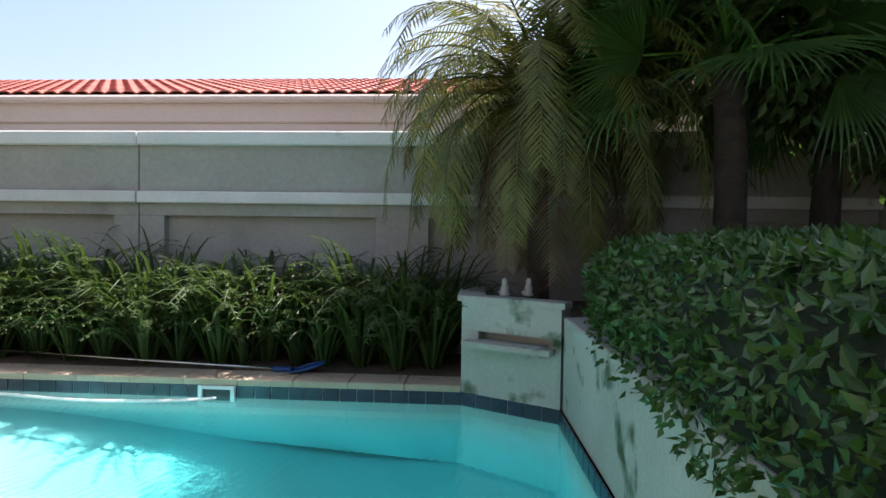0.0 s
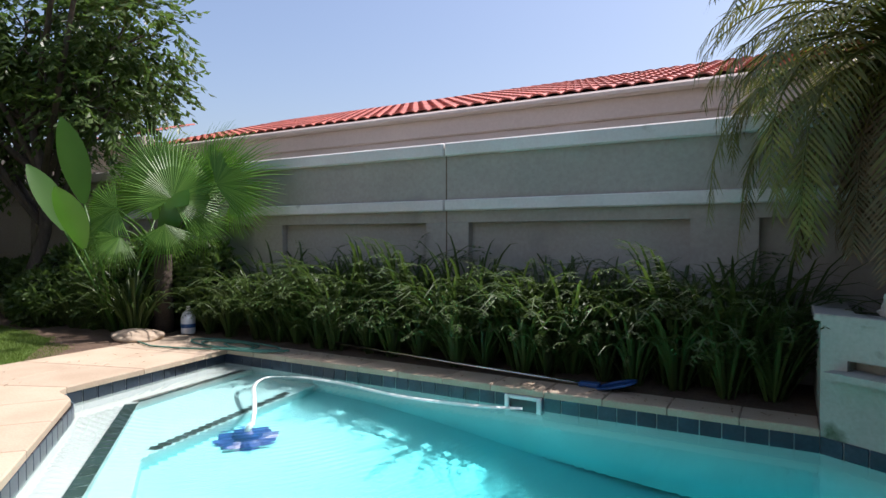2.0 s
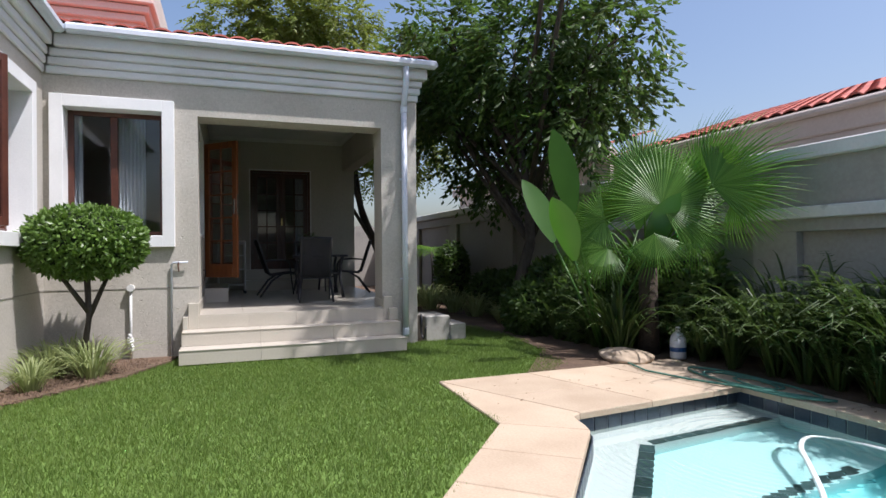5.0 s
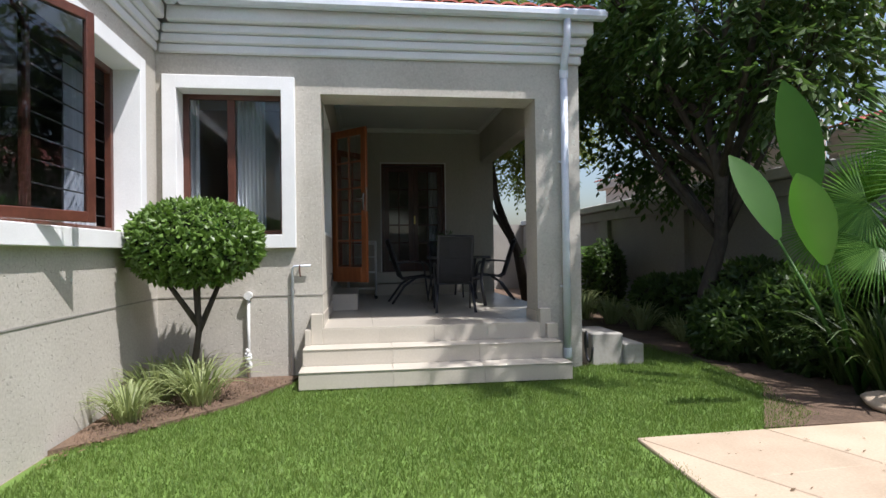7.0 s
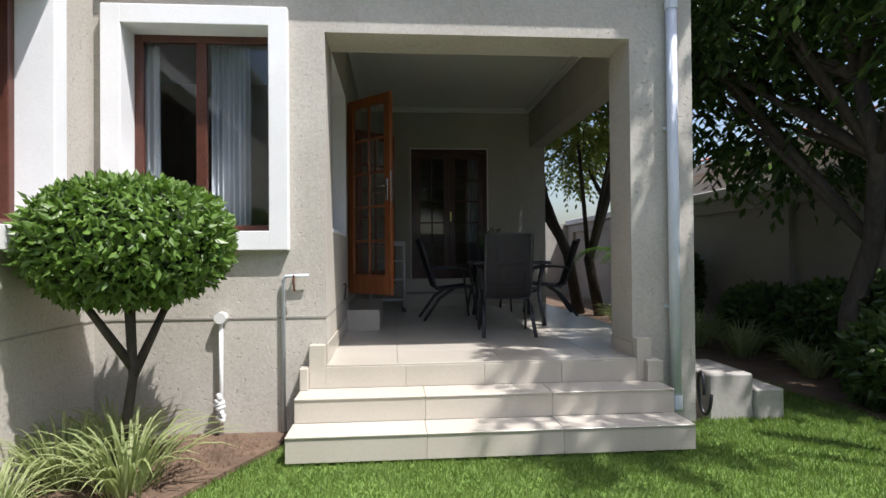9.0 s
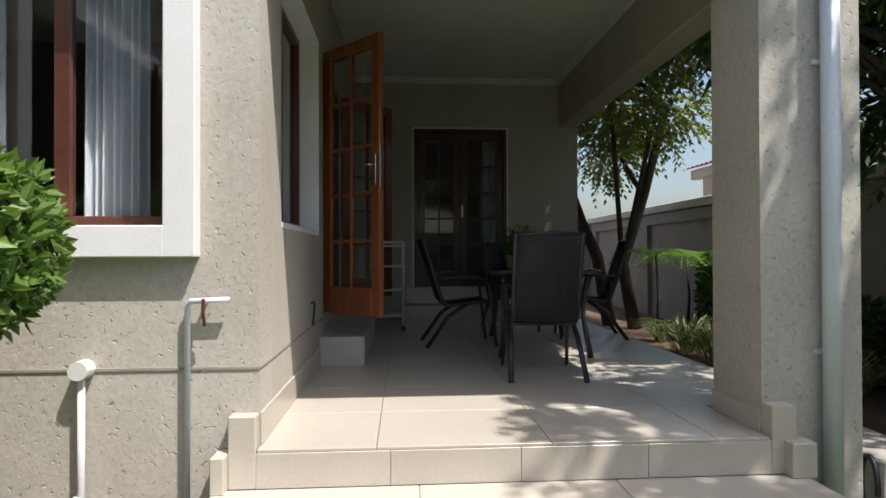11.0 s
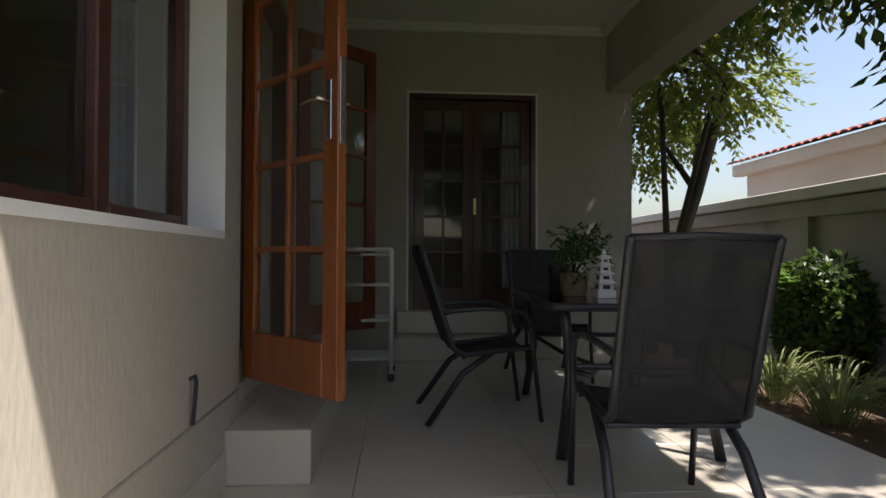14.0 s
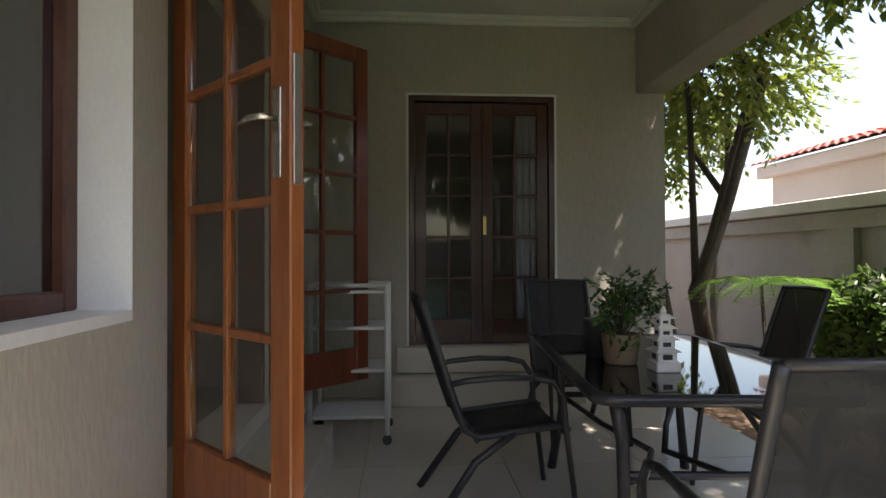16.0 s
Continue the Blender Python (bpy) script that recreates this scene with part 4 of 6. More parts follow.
# ---- round the pool ----
def planter():
    """The raised planter in the pool's corner, with a spill niche, and the low wall that runs from it."""
    m = Mesh()
    a, b = Vector((0.10, 5.96)), Vector((0.88, 5.53))
    d = (b - a).normalized()
    L = (b - a).length
    n = Vector((-d.y, d.x))

    def seg(mesh, u0, u1, v0, v1, z0, z1):
        q = [a + d * u0 + n * v0, a + d * u1 + n * v0, a + d * u1 + n * v1, a + d * u0 + n * v1]
        mesh.prism([tuple(p) for p in q], z0, z1)

    seg(m, 0, 0.16, 0, 0.2, -0.06, 0.72)
    seg(m, L - 0.10, L, 0, 0.2, -0.06, 0.72)
    seg(m, 0.16, L - 0.10, 0, 0.2, -0.06, 0.38)
    seg(m, 0.16, L - 0.10, 0, 0.2, 0.48, 0.72)
    seg(m, 0.16, L - 0.10, 0.12, 0.2, 0.38, 0.48)
    w = setting("planter_wall", m, PLANTER, "stained plastered planter wall with a spill niche", "wall")
    lip = Mesh()
    seg(lip, 0.08, L - 0.04, -0.14, 0.10, 0.37, 0.41)
    part("spill_lip", lip, PLANTER, w)
    top = Mesh().prism([(0.06, 5.98), (0.90, 5.50), (0.98, 5.66), (0.30, 6.06), (0.30, 7.28), (0.06, 7.28)], 0.72, 0.77, 0.008)
    part("planter_cap", top, PLANTER, w)
    part("side_wall", Mesh().box(0.10, 0.28, 6.0, 7.28, -0.05, 0.72), PLANTER, w)
    lw = Mesh().prism([(0.90, 5.52), (1.06, 2.3), (1.28, 2.3), (1.10, 5.60)], -0.06, 0.66, 0.01)
    lw.prism([(1.06, 2.3), (1.06, 0.2), (1.28, 0.2), (1.28, 2.3)], -0.06, 0.66, 0.01)
    setting("low_wall", lw, PLANTER, "pale stained low wall below the hedge", "wall")
    setting("planter_soil", Mesh().prism([(0.28, 6.05), (1.10, 5.60), (1.28, 0.2), (4.28, 0.2), (4.28, 7.28), (0.28, 7.28)], 0.3, 0.60), SOIL, "dark soil in the raised planter", "soil")


planter()


def skimmer():
    s = thing("skimmer", (-2.02, 5.93, -0.06), "white plastic skimmer opening in the pool wall", "skimmer")
    m = Mesh()
    for x0, x1, z0, z1 in ((-0.165, -0.125, -0.23, 0.0), (0.125, 0.165, -0.23, 0.0), (-0.125, 0.125, -0.03, 0.0)):
        m.box(x0, x1, -0.03, 0.02, z0, z1, 0.004)
    part("skimmer_frame", m, PLASTIC, s)
    # a black box fills the mouth, its colour giving the shade inside
    part("skimmer_mouth", Mesh().box(-0.125, 0.125, -0.008, 0.02, -0.23, -0.03), BLACKMETAL, s, "black infill for the mouth's shade")


def cleaner():
    pts = []
    key = [(-2.0, 5.86, -0.16), (-2.4, 5.72, -0.155), (-3.1, 5.66, -0.155), (-3.9, 5.76, -0.155), (-4.45, 5.74, -0.165), (-4.72, 5.60, -0.19), (-4.62, 5.35, -0.22), (-4.35, 5.1, -0.29), (-4.08, 4.86, -0.40), (-3.93, 4.70, -0.50)]
    for i in range(len(key) - 1):
        p0, p1, p2, p3 = (Vector(key[max(0, min(len(key) - 1, i + k))]) for k in (-1, 0, 1, 2))
        for s in np.linspace(0, 1, 8, endpoint=False):
            pts.append(0.5 * (2 * p1 + (p2 - p0) * s + (2 * p0 - 5 * p1 + 4 * p2 - p3) * s * s + (3 * p1 - p0 - 3 * p2 + p3) * s ** 3))
    solid("pool_hose", Mesh().tube(pts, 0.02, 8), PLASTIC, "white ribbed hose floating on the pool water", "hose", smooth=True)
    c = thing("pool_cleaner", (-3.90, 4.62, -0.78), "blue disc-skirted pool cleaner on the pool floor", "pool cleaner")
    m = Mesh()
    verts, faces = [(0, 0, 0.05)], []
    for k in range(32):
        a = 2 * math.pi * k / 32
        r = 0.25 + 0.02 * math.sin(8 * a)
        verts += [(0.11 * math.cos(a), 0.11 * math.sin(a), 0.05), (r * math.cos(a), r * math.sin(a), 0.015 + 0.012 * math.sin(8 * a))]
    for k in range(32):
        i, j = 1 + 2 * k, 1 + 2 * ((k + 1) % 32)
        faces += [(0, i, j), (i, i + 1, j + 1, j)]
    m.add(verts, faces)
    part("skirt", m, BLUE, c, "blue ruffled disc skirt")
    part("body", Mesh().lathe([(0.11, 0.0), (0.12, 0.06), (0.08, 0.13), (0.04, 0.16)], seg=16), BLUE, c, smooth=True)
    part("hose_neck", Mesh().tube([(0, 0, 0.12), (-0.02, 0.04, 0.22), (-0.03, 0.08, 0.3)], 0.028, 8), PLASTIC, c, smooth=True)


def net_pole():
    p = thing("pool_net", (0, 0, 0), "long aluminium pool pole with a blue leaf net", "pool net")
    part("pole", Mesh().tube([(-4.74, 6.42, 0.10), (-3.0, 6.33, 0.05), (-1.62, 6.26, 0.022)], 0.015, 10), STEEL, p, smooth=True)
    part("grip", Mesh().tube([(-4.80, 6.42, 0.17), (-4.74, 6.44, 0.02)], 0.025, 8), BRASS, p, "yellowed end piece")
    part("net_socket", Mesh().box(-1.64, -1.46, 6.21, 6.29, 0.004, 0.045, 0.01), BLUE, p)
    ring = [(-1.32 + 0.16 * math.cos(a), 6.25 + 0.12 * math.sin(a), 0.05 + 0.045 * math.cos(a)) for a in np.linspace(0, 2 * math.pi, 22)]
    part("net_hoop", Mesh().tube(ring, 0.012, 6), BLUE, p, smooth=True)
    m = Mesh()
    m.add(ring[:-1] + [(-1.32, 6.25, 0.01)], [(i, (i + 1) % 21, 21) for i in range(21)])
    part("net_bag", m, BLUE, p)


def small_garden_things():
    hs = []
    r0 = random.Random(5)
    for k in range(120):
        a = k * 0.16
        r = 0.30 + 0.10 * math.sin(k * 0.11) + 0.02 * r0.random()
        hs.append((-5.9 + 1.6 * r * math.cos(a) + 0.004 * k, 6.02 + 0.55 * r * math.sin(a), 0.016 + 0.006 * (k // 40)))
    hs += [(-6.0, 5.6, 0.02), (-6.5, 5.5, 0.018), (-7.0, 5.62, 0.018), (-7.3, 5.8, 0.02)]
    solid("garden_hose", Mesh().tube(hs, 0.011, 6), surf("green_hose_rubber", (0.05, 0.16, 0.12), (0.09, 0.24, 0.19), 0.5, 5, 40, 0.1, 0.001), "thin green garden hose lying in loops", "hose", smooth=True)
    # boulder
    bm = bmesh.new()
    bmesh.ops.create_icosphere(bm, subdivisions=4, radius=1)
    for v in bm.verts:
        k = 1 + 0.18 * noise.noise(v.co * 1.6) + 0.05 * noise.noise(v.co * 6)
        v.co = Vector((v.co.x * 0.36 * k, v.co.y * 0.26 * k, v.co.z * 0.10 * k))
    me = bpy.data.meshes.new("rock")
    bm.to_mesh(me)
    bm.free()
    me.materials.append(STONE)
    me.polygons.foreach_set("use_smooth", [True] * len(me.polygons))
    tagged(new("rock", me), "smooth sandy garden rock at the paving's edge", "rock").location = (-7.18, 5.78, 0.03)
    j = thing("water_jug", (-7.0, 6.36, 0), "pale blue-white plastic container under the plants", "container")
    part("body", Mesh().lathe([(0.10, 0.0), (0.115, 0.02), (0.115, 0.25), (0.09, 0.32), (0.04, 0.37)], seg=18), PIPEPAINT, j, smooth=True)
    part("cap", Mesh().lathe([(0.035, 0.37), (0.035, 0.43)], seg=14), PLASTIC, j)
    part("label_band", Mesh().lathe([(0.117, 0.10), (0.117, 0.16)], seg=18), BLUE, j, "blue label")
    j.scale = (0.8, 0.8, 0.85)
    for k, (x, y, s) in enumerate(((0.46, 5.98, 1.0), (0.66, 6.0, 0.95))):
        m = Mesh().lathe([(0.055, 0), (0.06, 0.02), (0.045, 0.05), (0.05, 0.09), (0.03, 0.13), (0.038, 0.16), (0.03, 0.19), (0.008, 0.205)], seg=12)
        m.tube([(0.03, 0, 0.06), (0.075, 0.01, 0.03)], 0.02, 6)
        o = solid("garden_figurine", m, PLANTER, "small weathered stone garden ornament on the planter", "ornament", "planter ornaments", smooth=True)
        o.matrix_basis = pose(x, y, 0.60 if y > 6.03 else 0.77, 0, 0, 140 + 50 * k) @ Matrix.Scale(0.75, 4)


skimmer()
cleaner()
net_pole()
small_garden_things()

# ---- veranda furniture ----
MESHCLOTH = surf("black_sling_mesh", (0.016, 0.016, 0.018), (0.028, 0.028, 0.032), 0.75, 8, 200, 0.3, 0.001)


def open_weave(m, gap):
    """Lets a share of the light pass straight through, as an open weave does."""
    nt, N = m.node_tree, m.node_tree.nodes
    mix, tr = N.new("ShaderNodeMixShader"), N.new("ShaderNodeBsdfTransparent")
    mix.inputs[0].default_value = gap
    nt.links.new(N["Principled BSDF"].outputs[0], mix.inputs[1])
    nt.links.new(tr.outputs[0], mix.inputs[2])
    nt.links.new(mix.outputs[0], N["Material Output"].inputs["Surface"])


open_weave(MESHCLOTH, 0.22)


def sling_chair():
    """Faces +y, stands on z = 0, its middle at the origin."""
    c = thing("patio_chair", (0, 0, 0), "black metal patio chair with a dark mesh sling", "chair", "chairs round the table")
    w = 0.225
    prof = [(0.27, 0.40), (0.24, 0.425), (0.05, 0.405), (-0.14, 0.385), (-0.205, 0.42), (-0.25, 0.55), (-0.33, 0.80), (-0.385, 0.96), (-0.40, 1.0)]
    for s in (-1, 1):
        part("side_rail", Mesh().tube([(s * w, y, z) for y, z in prof], 0.016, 8), BLACKMETAL, c, smooth=True)
        part("front_leg", Mesh().tube([(s * (w + 0.03), 0.10, 0.645), (s * (w + 0.03), 0.19, 0.625), (s * (w + 0.03), 0.235, 0.56), (s * (w + 0.025), 0.25, 0.40), (s * (w + 0.025), 0.30, 0.0)], 0.014, 8), BLACKMETAL, c, smooth=True)
        part("rear_leg", Mesh().tube([(s * w, 0.02, 0.40), (s * (w + 0.01), -0.16, 0.28), (s * (w + 0.03), -0.36, 0.0)], 0.019, 8), BLACKMETAL, c, smooth=True)
        part("arm", Mesh().tube([(s * w, -0.275, 0.62), (s * (w + 0.02), -0.20, 0.64), (s * (w + 0.03), -0.05, 0.65), (s * (w + 0.03), 0.10, 0.645)], 0.014, 8), BLACKMETAL, c, smooth=True)
    n = len(prof)
    seat = Mesh()
    pts = [(y, z - 0.0) for y, z in prof]
    verts = []
    for k, (y, z) in enumerate(pts):
        for u, sag in ((-w, 0), (-w / 2, 0.012), (0, 0.018), (w / 2, 0.012), (w, 0)):
            verts.append((u, y + (-sag if k > 4 else 0), z - (sag if k <= 4 else 0)))
    low = [(x, y, z - 0.006) for x, y, z in verts]
    f = []
    for k in range(n - 1):
        for u in range(4):
            a = 5 * k + u
            f += [(a, a + 1, a + 6, a + 5), (a + 5 * n + 5, a + 5 * n + 6, a + 5 * n + 1, a + 5 * n)]
    seat.add(verts + low, f)
    part("sling", seat, MESHCLOTH, c, "dark mesh sling seat and back", smooth=True)
    part("back_rail", Mesh().tube([(-w, -0.40, 0.998), (0, -0.415, 1.003), (w, -0.40, 0.998)], 0.012, 8), BLACKMETAL, c, smooth=True)
    part("stretcher", Mesh().tube([(-w, -0.15, 0.37), (w, -0.15, 0.37)], 0.011, 8), BLACKMETAL, c)
    part("stretcher", Mesh().tube([(-w, 0.26, 0.38), (w, 0.26, 0.38)], 0.011, 8), BLACKMETAL, c)
    return c


def rounded(x, y, r, n=6):
    out = []
    for cx, cy, a0 in ((x - r, y - r, 0), (-x + r, y - r, 90), (-x + r, -y + r, 180), (x - r, -y + r, 270)):
        out += [(cx + r * math.cos(radians(a0 + 90 * k / n)), cy + r * math.sin(radians(a0 + 90 * k / n))) for k in range(n + 1)]
    return out


def patio_table():
    t = thing("patio_table", (0, 0, 0), "black metal patio table with a dark glass top", "table")
    X, Y, H = 0.76, 0.46, 0.73
    part("glass_top", Mesh().prism(rounded(X - 0.03, Y - 0.03, 0.08), H - 0.008, H, 0.002), TABLEGLASS, t, "dark reflecting glass top")
    o, i = rounded(X, Y, 0.10), rounded(X - 0.032, Y - 0.032, 0.08)
    n = len(o)
    m = Mesh()
    rows = [[(x, y, H + 0.001) for x, y in i], [(x, y, H + 0.003) for x, y in inset(o, 0.012)], [(x, y, H - 0.012) for x, y in o], [(x, y, H - 0.035) for x, y in inset(o, 0.006)], [(x, y, H - 0.035) for x, y in i]]
    m.add([p for r in rows for p in r], [(k * n + a, (k + 1) * n + a, (k + 1) * n + (a + 1) % n, k * n + (a + 1) % n) for k in range(4) for a in range(n)])
    part("rim", m, BLACKMETAL, t, smooth=True)
    for sx in (-1, 1):
        for sy in (-1, 1):
            part("leg", Mesh().tube([(sx * 0.66, sy * 0.36, H - 0.035), (sx * 0.62, sy * 0.33, 0.55), (sx * 0.60, sy * 0.32, 0.35), (sx * 0.66, sy * 0.37, 0.0)], [0.03, 0.024, 0.022, 0.026], 8), BLACKMETAL, t, smooth=True)
        part("end_bar", Mesh().tube([(sx * 0.60, -0.32, 0.42), (sx * 0.60, 0.32, 0.42)], 0.016, 8), BLACKMETAL, t)
        for sy in (-1, 1):
            part("brace", Mesh().tube([(sx * 0.60, sy * 0.30, 0.40), (sx * 0.35, sy * 0.16, 0.33), (0, sy * 0.03, 0.31)], 0.014, 8), BLACKMETAL, t, smooth=True)
    return t


TABLEGLASS = surf("dark_tempered_glass", (0.008, 0.009, 0.010), (0.012, 0.013, 0.014), 0.03, 3, 60, 0.0, 0.001, spec=0.6)
chair = sling_chair()
chair.matrix_basis = pose(-11.02, 2.74, FLOOR, 0, 0, 86)
tagged(chair, "black patio chair with a mesh sling, its back to the steps")
for x, y, a, label in ((-12.50, 2.30, 4, "black patio chair drawn up to the table's long side"), (-12.85, 3.66, 172, "black patio chair on the garden side of the table"), (-13.55, 2.98, -86, "black patio chair at the table's far end")):
    tagged(copy_thing(chair, pose(x, y, FLOOR, 0, 0, a)), label)
table = patio_table()
table.matrix_basis = pose(-12.26, 2.98, FLOOR, 0, 0, -5)
TOP = FLOOR + 0.73


def lantern():
    l = thing("pagoda_lantern", (-11.95, 2.87, TOP), "small white pagoda-shaped lantern on the table", "lantern")
    z = 0.0
    part("base", Mesh().box(-0.06, 0.06, -0.06, 0.06, 0, 0.05, 0.006), PLASTIC, l)
    z = 0.05
    for k in range(4):
        s = 0.047 - 0.007 * k
        h = 0.045 - 0.004 * k
        st = part("storey", Mesh().box(-s, s, -s, s, z, z + h, 0.003), PLASTIC, l)
        for a in (0, 90, 180, 270):
            # a black plate on each face gives the hollow's shade by colour
            o = part("opening", Mesh().box(s - 0.001, s + 0.001, -s * 0.5, s * 0.5, z + 0.008, z + h - 0.012), BLACKMETAL, st, "black plate for the opening's shade")
            o.rotation_euler = (0, 0, radians(a))
        z += h
        e = s + 0.018
        roof = Mesh().convex([(-e, -e, z), (e, -e, z), (e, e, z), (-e, e, z), (-s * 0.8, -s * 0.8, z + 0.018), (s * 0.8, -s * 0.8, z + 0.018), (s * 0.8, s * 0.8, z + 0.018), (-s * 0.8, s * 0.8, z + 0.018)], [(0, 1, 2, 3), (4, 5, 6, 7), (0, 1, 5, 4), (1, 2, 6, 5), (2, 3, 7, 6), (3, 0, 4, 7)])
        part("roof", roof, PLASTIC, l)
        z += 0.016
    l.scale = (0.82, 0.82, 0.82)
    part("finial", Mesh().lathe([(0.012, z), (0.016, z + 0.015), (0.004, z + 0.04)], seg=10), PLASTIC, l)


def trolley():
    t = thing("trolley", (-13.62, 1.50, FLOOR), "white metal serving trolley with shelves on castors", "trolley")
    for sx in (-0.2, 0.2):
        for sy in (-0.24, 0.24):
            leg = part("post", Mesh().tube([(sx, sy, 0.06), (sx, sy, 1.0)], 0.016, 8), PLASTIC, t, smooth=True)
            part("castor", Mesh().tube([(sx - 0.015, sy, 0.03), (sx + 0.015, sy, 0.03)], 0.03, 12), BLACKMETAL, leg)
    for z in (0.16, 0.45, 0.72, 0.95):
        part("shelf", Mesh().box(-0.2, 0.2, -0.24, 0.24, z, z + 0.02, 0.005), PLASTIC, t)
    for sy in (-0.24, 0.24):
        part("rail", Mesh().tube([(-0.2, sy, 1.0), (0.2, sy, 1.0)], 0.014, 8), PLASTIC, t)
    for sx in (-0.2, 0.2):
        part("rail", Mesh().tube([(sx, -0.24, 1.0), (sx, 0.24, 1.0)], 0.014, 8), PLASTIC, t)


lantern()
trolley()


# ---- plants ----
DARKLEAF = leafy("dark_tree_leaves", (0.025, 0.055, 0.014), (0.09, 0.145, 0.038), 0.38, 0.42)
BRIGHTLEAF = leafy("yellow_green_tree_leaves", (0.075, 0.115, 0.025), (0.20, 0.235, 0.06), 0.5, 0.45)
HEDGELEAF = leafy("glossy_hedge_leaves", (0.02, 0.055, 0.012), (0.065, 0.14, 0.03), 0.32, 0.2)
BUSHLEAF = leafy("bright_clipped_bush_leaves", (0.055, 0.11, 0.02), (0.15, 0.245, 0.05), 0.38, 0.25)
FANLEAF = leafy("fan_palm_leaves", (0.045, 0.125, 0.014), (0.13, 0.26, 0.045), 0.42, 0.40, 0.5, 0.35)
DATELEAF = leafy("date_palm_leaflets", (0.055, 0.085, 0.022), (0.20, 0.195, 0.045), 0.45, 0.3)
DRYLEAF = leafy("dry_palm_fronds", (0.10, 0.06, 0.03), (0.22, 0.15, 0.08), 0.8, 0.15)
FERNLEAF = leafy("arching_border_leaves", (0.022, 0.046, 0.012), (0.078, 0.12, 0.03), 0.42, 0.3)
TUFTLEAF = leafy("pale_striped_grass_leaves", (0.14, 0.19, 0.06), (0.36, 0.40, 0.19), 0.5, 0.35)
BIGLEAF = leafy("broad_banana_like_leaves", (0.035, 0.10, 0.016), (0.08, 0.185, 0.035), 0.34, 0.35)
FERNTREE = leafy("bright_feathery_fronds", (0.08, 0.17, 0.03), (0.18, 0.31, 0.06), 0.45, 0.4)
GRASSLEAF = leafy("lawn_grass_blades", (0.08, 0.145, 0.028), (0.185, 0.255, 0.065), 0.6, 0.4)
# near-black green standing in for the shade deep inside clipped foliage
SHADECORE = surf("painted_shade_core", (0.008, 0.015, 0.005), (0.016, 0.026, 0.009), 0.95, 8, 40, 0.5, 0.02)


def unit(rng):
    v = rng.normal(size=3)
    return Vector(v / np.linalg.norm(v))


def leaf(m, p, along_, side, length, width):
    """One pointed leaf, folded a little along its middle."""
    n = along_.cross(side).normalized() * width * 0.18
    q = p + along_ * length * 0.45
    m.add([p, q - side * width / 2 + n, p + along_ * length, q + side * width / 2 + n], [(0, 1, 2), (0, 2, 3)])


def spray(m, p, d, rng, length, leaves, size):
    """A drooping twig with leaflets in pairs."""
    d = d.normalized()
    side = d.cross(Vector((0, 0, 1)))
    side = (side if side.length > 0.1 else Vector((1, 0, 0))).normalized()
    for k in range(leaves):
        s = (k + 1) / leaves
        q = p + d * length * s - Vector((0, 0, 0.35 * length * s * s))
        for sg in ((-1, 1) if k < leaves - 1 else (1,)):
            a = (d * (0.75 if k < leaves - 1 else 1.5) + side * sg * 0.8 + Vector((0, 0, -0.5 + 0.3 * rng.normal()))).normalized()
            b = a.cross(Vector((0, 0, 1)) + unit(rng) * 0.5).normalized()
            leaf(m, q, a, b, size * rng.uniform(0.75, 1.2), size * 0.46)


def tree(name, trunk, radius, limbs, blobs, leaf_mat, label, seed, sprays=260, size=0.11, spread=0.5):
    """A trunk along points, limbs out to the middle of each blob, and sprays that fill the blobs' outer shells unevenly."""
    rng = np.random.default_rng(seed)
    t = thing(name, trunk[0], label, "tree")
    o = Vector(trunk[0])
    tr = Mesh()
    pts = [Vector(p) - o for p in trunk]
    tr.tube(pts, [radius * (1 - 0.5 * i / (len(pts) - 1)) for i in range(len(pts))], 10)
    top = pts[-1]
    for i, (c, r) in enumerate(blobs):
        c = Vector(c) - o
        start = pts[max(1, len(pts) - 1 - (i % limbs))]
        mid = start.lerp(c, 0.5) + unit(rng) * 0.12 + Vector((0, 0, 0.1))
        tr.tube([start, mid, c], [radius * 0.42, radius * 0.28, radius * 0.10], 7)
        for k in range(5):
            e = c + unit(rng) * r * 0.8
            tr.tube([mid.lerp(c, 0.6), c.lerp(e, 0.5) + unit(rng) * 0.05, e], [radius * 0.14, radius * 0.08, radius * 0.03], 5)
    part("trunk", tr, BARK, t, smooth=True)
    for c, r in blobs:
        m = Mesh()
        c = Vector(c) - o
        for k in range(int(sprays * r * r)):
            u = unit(rng)
            if noise.noise((u * 2.4 + c * 0.9)) < -0.08:
                continue
            p = c + Vector((u.x, u.y, u.z * 0.8)) * r * rng.uniform(spread, 1.0) ** 0.6
            spray(m, p, (u + Vector((0, 0, -0.15)) + unit(rng) * 0.7), rng, size * rng.uniform(2.2, 3.4), 5, size)
        part("crown", m, leaf_mat, t)
    return t


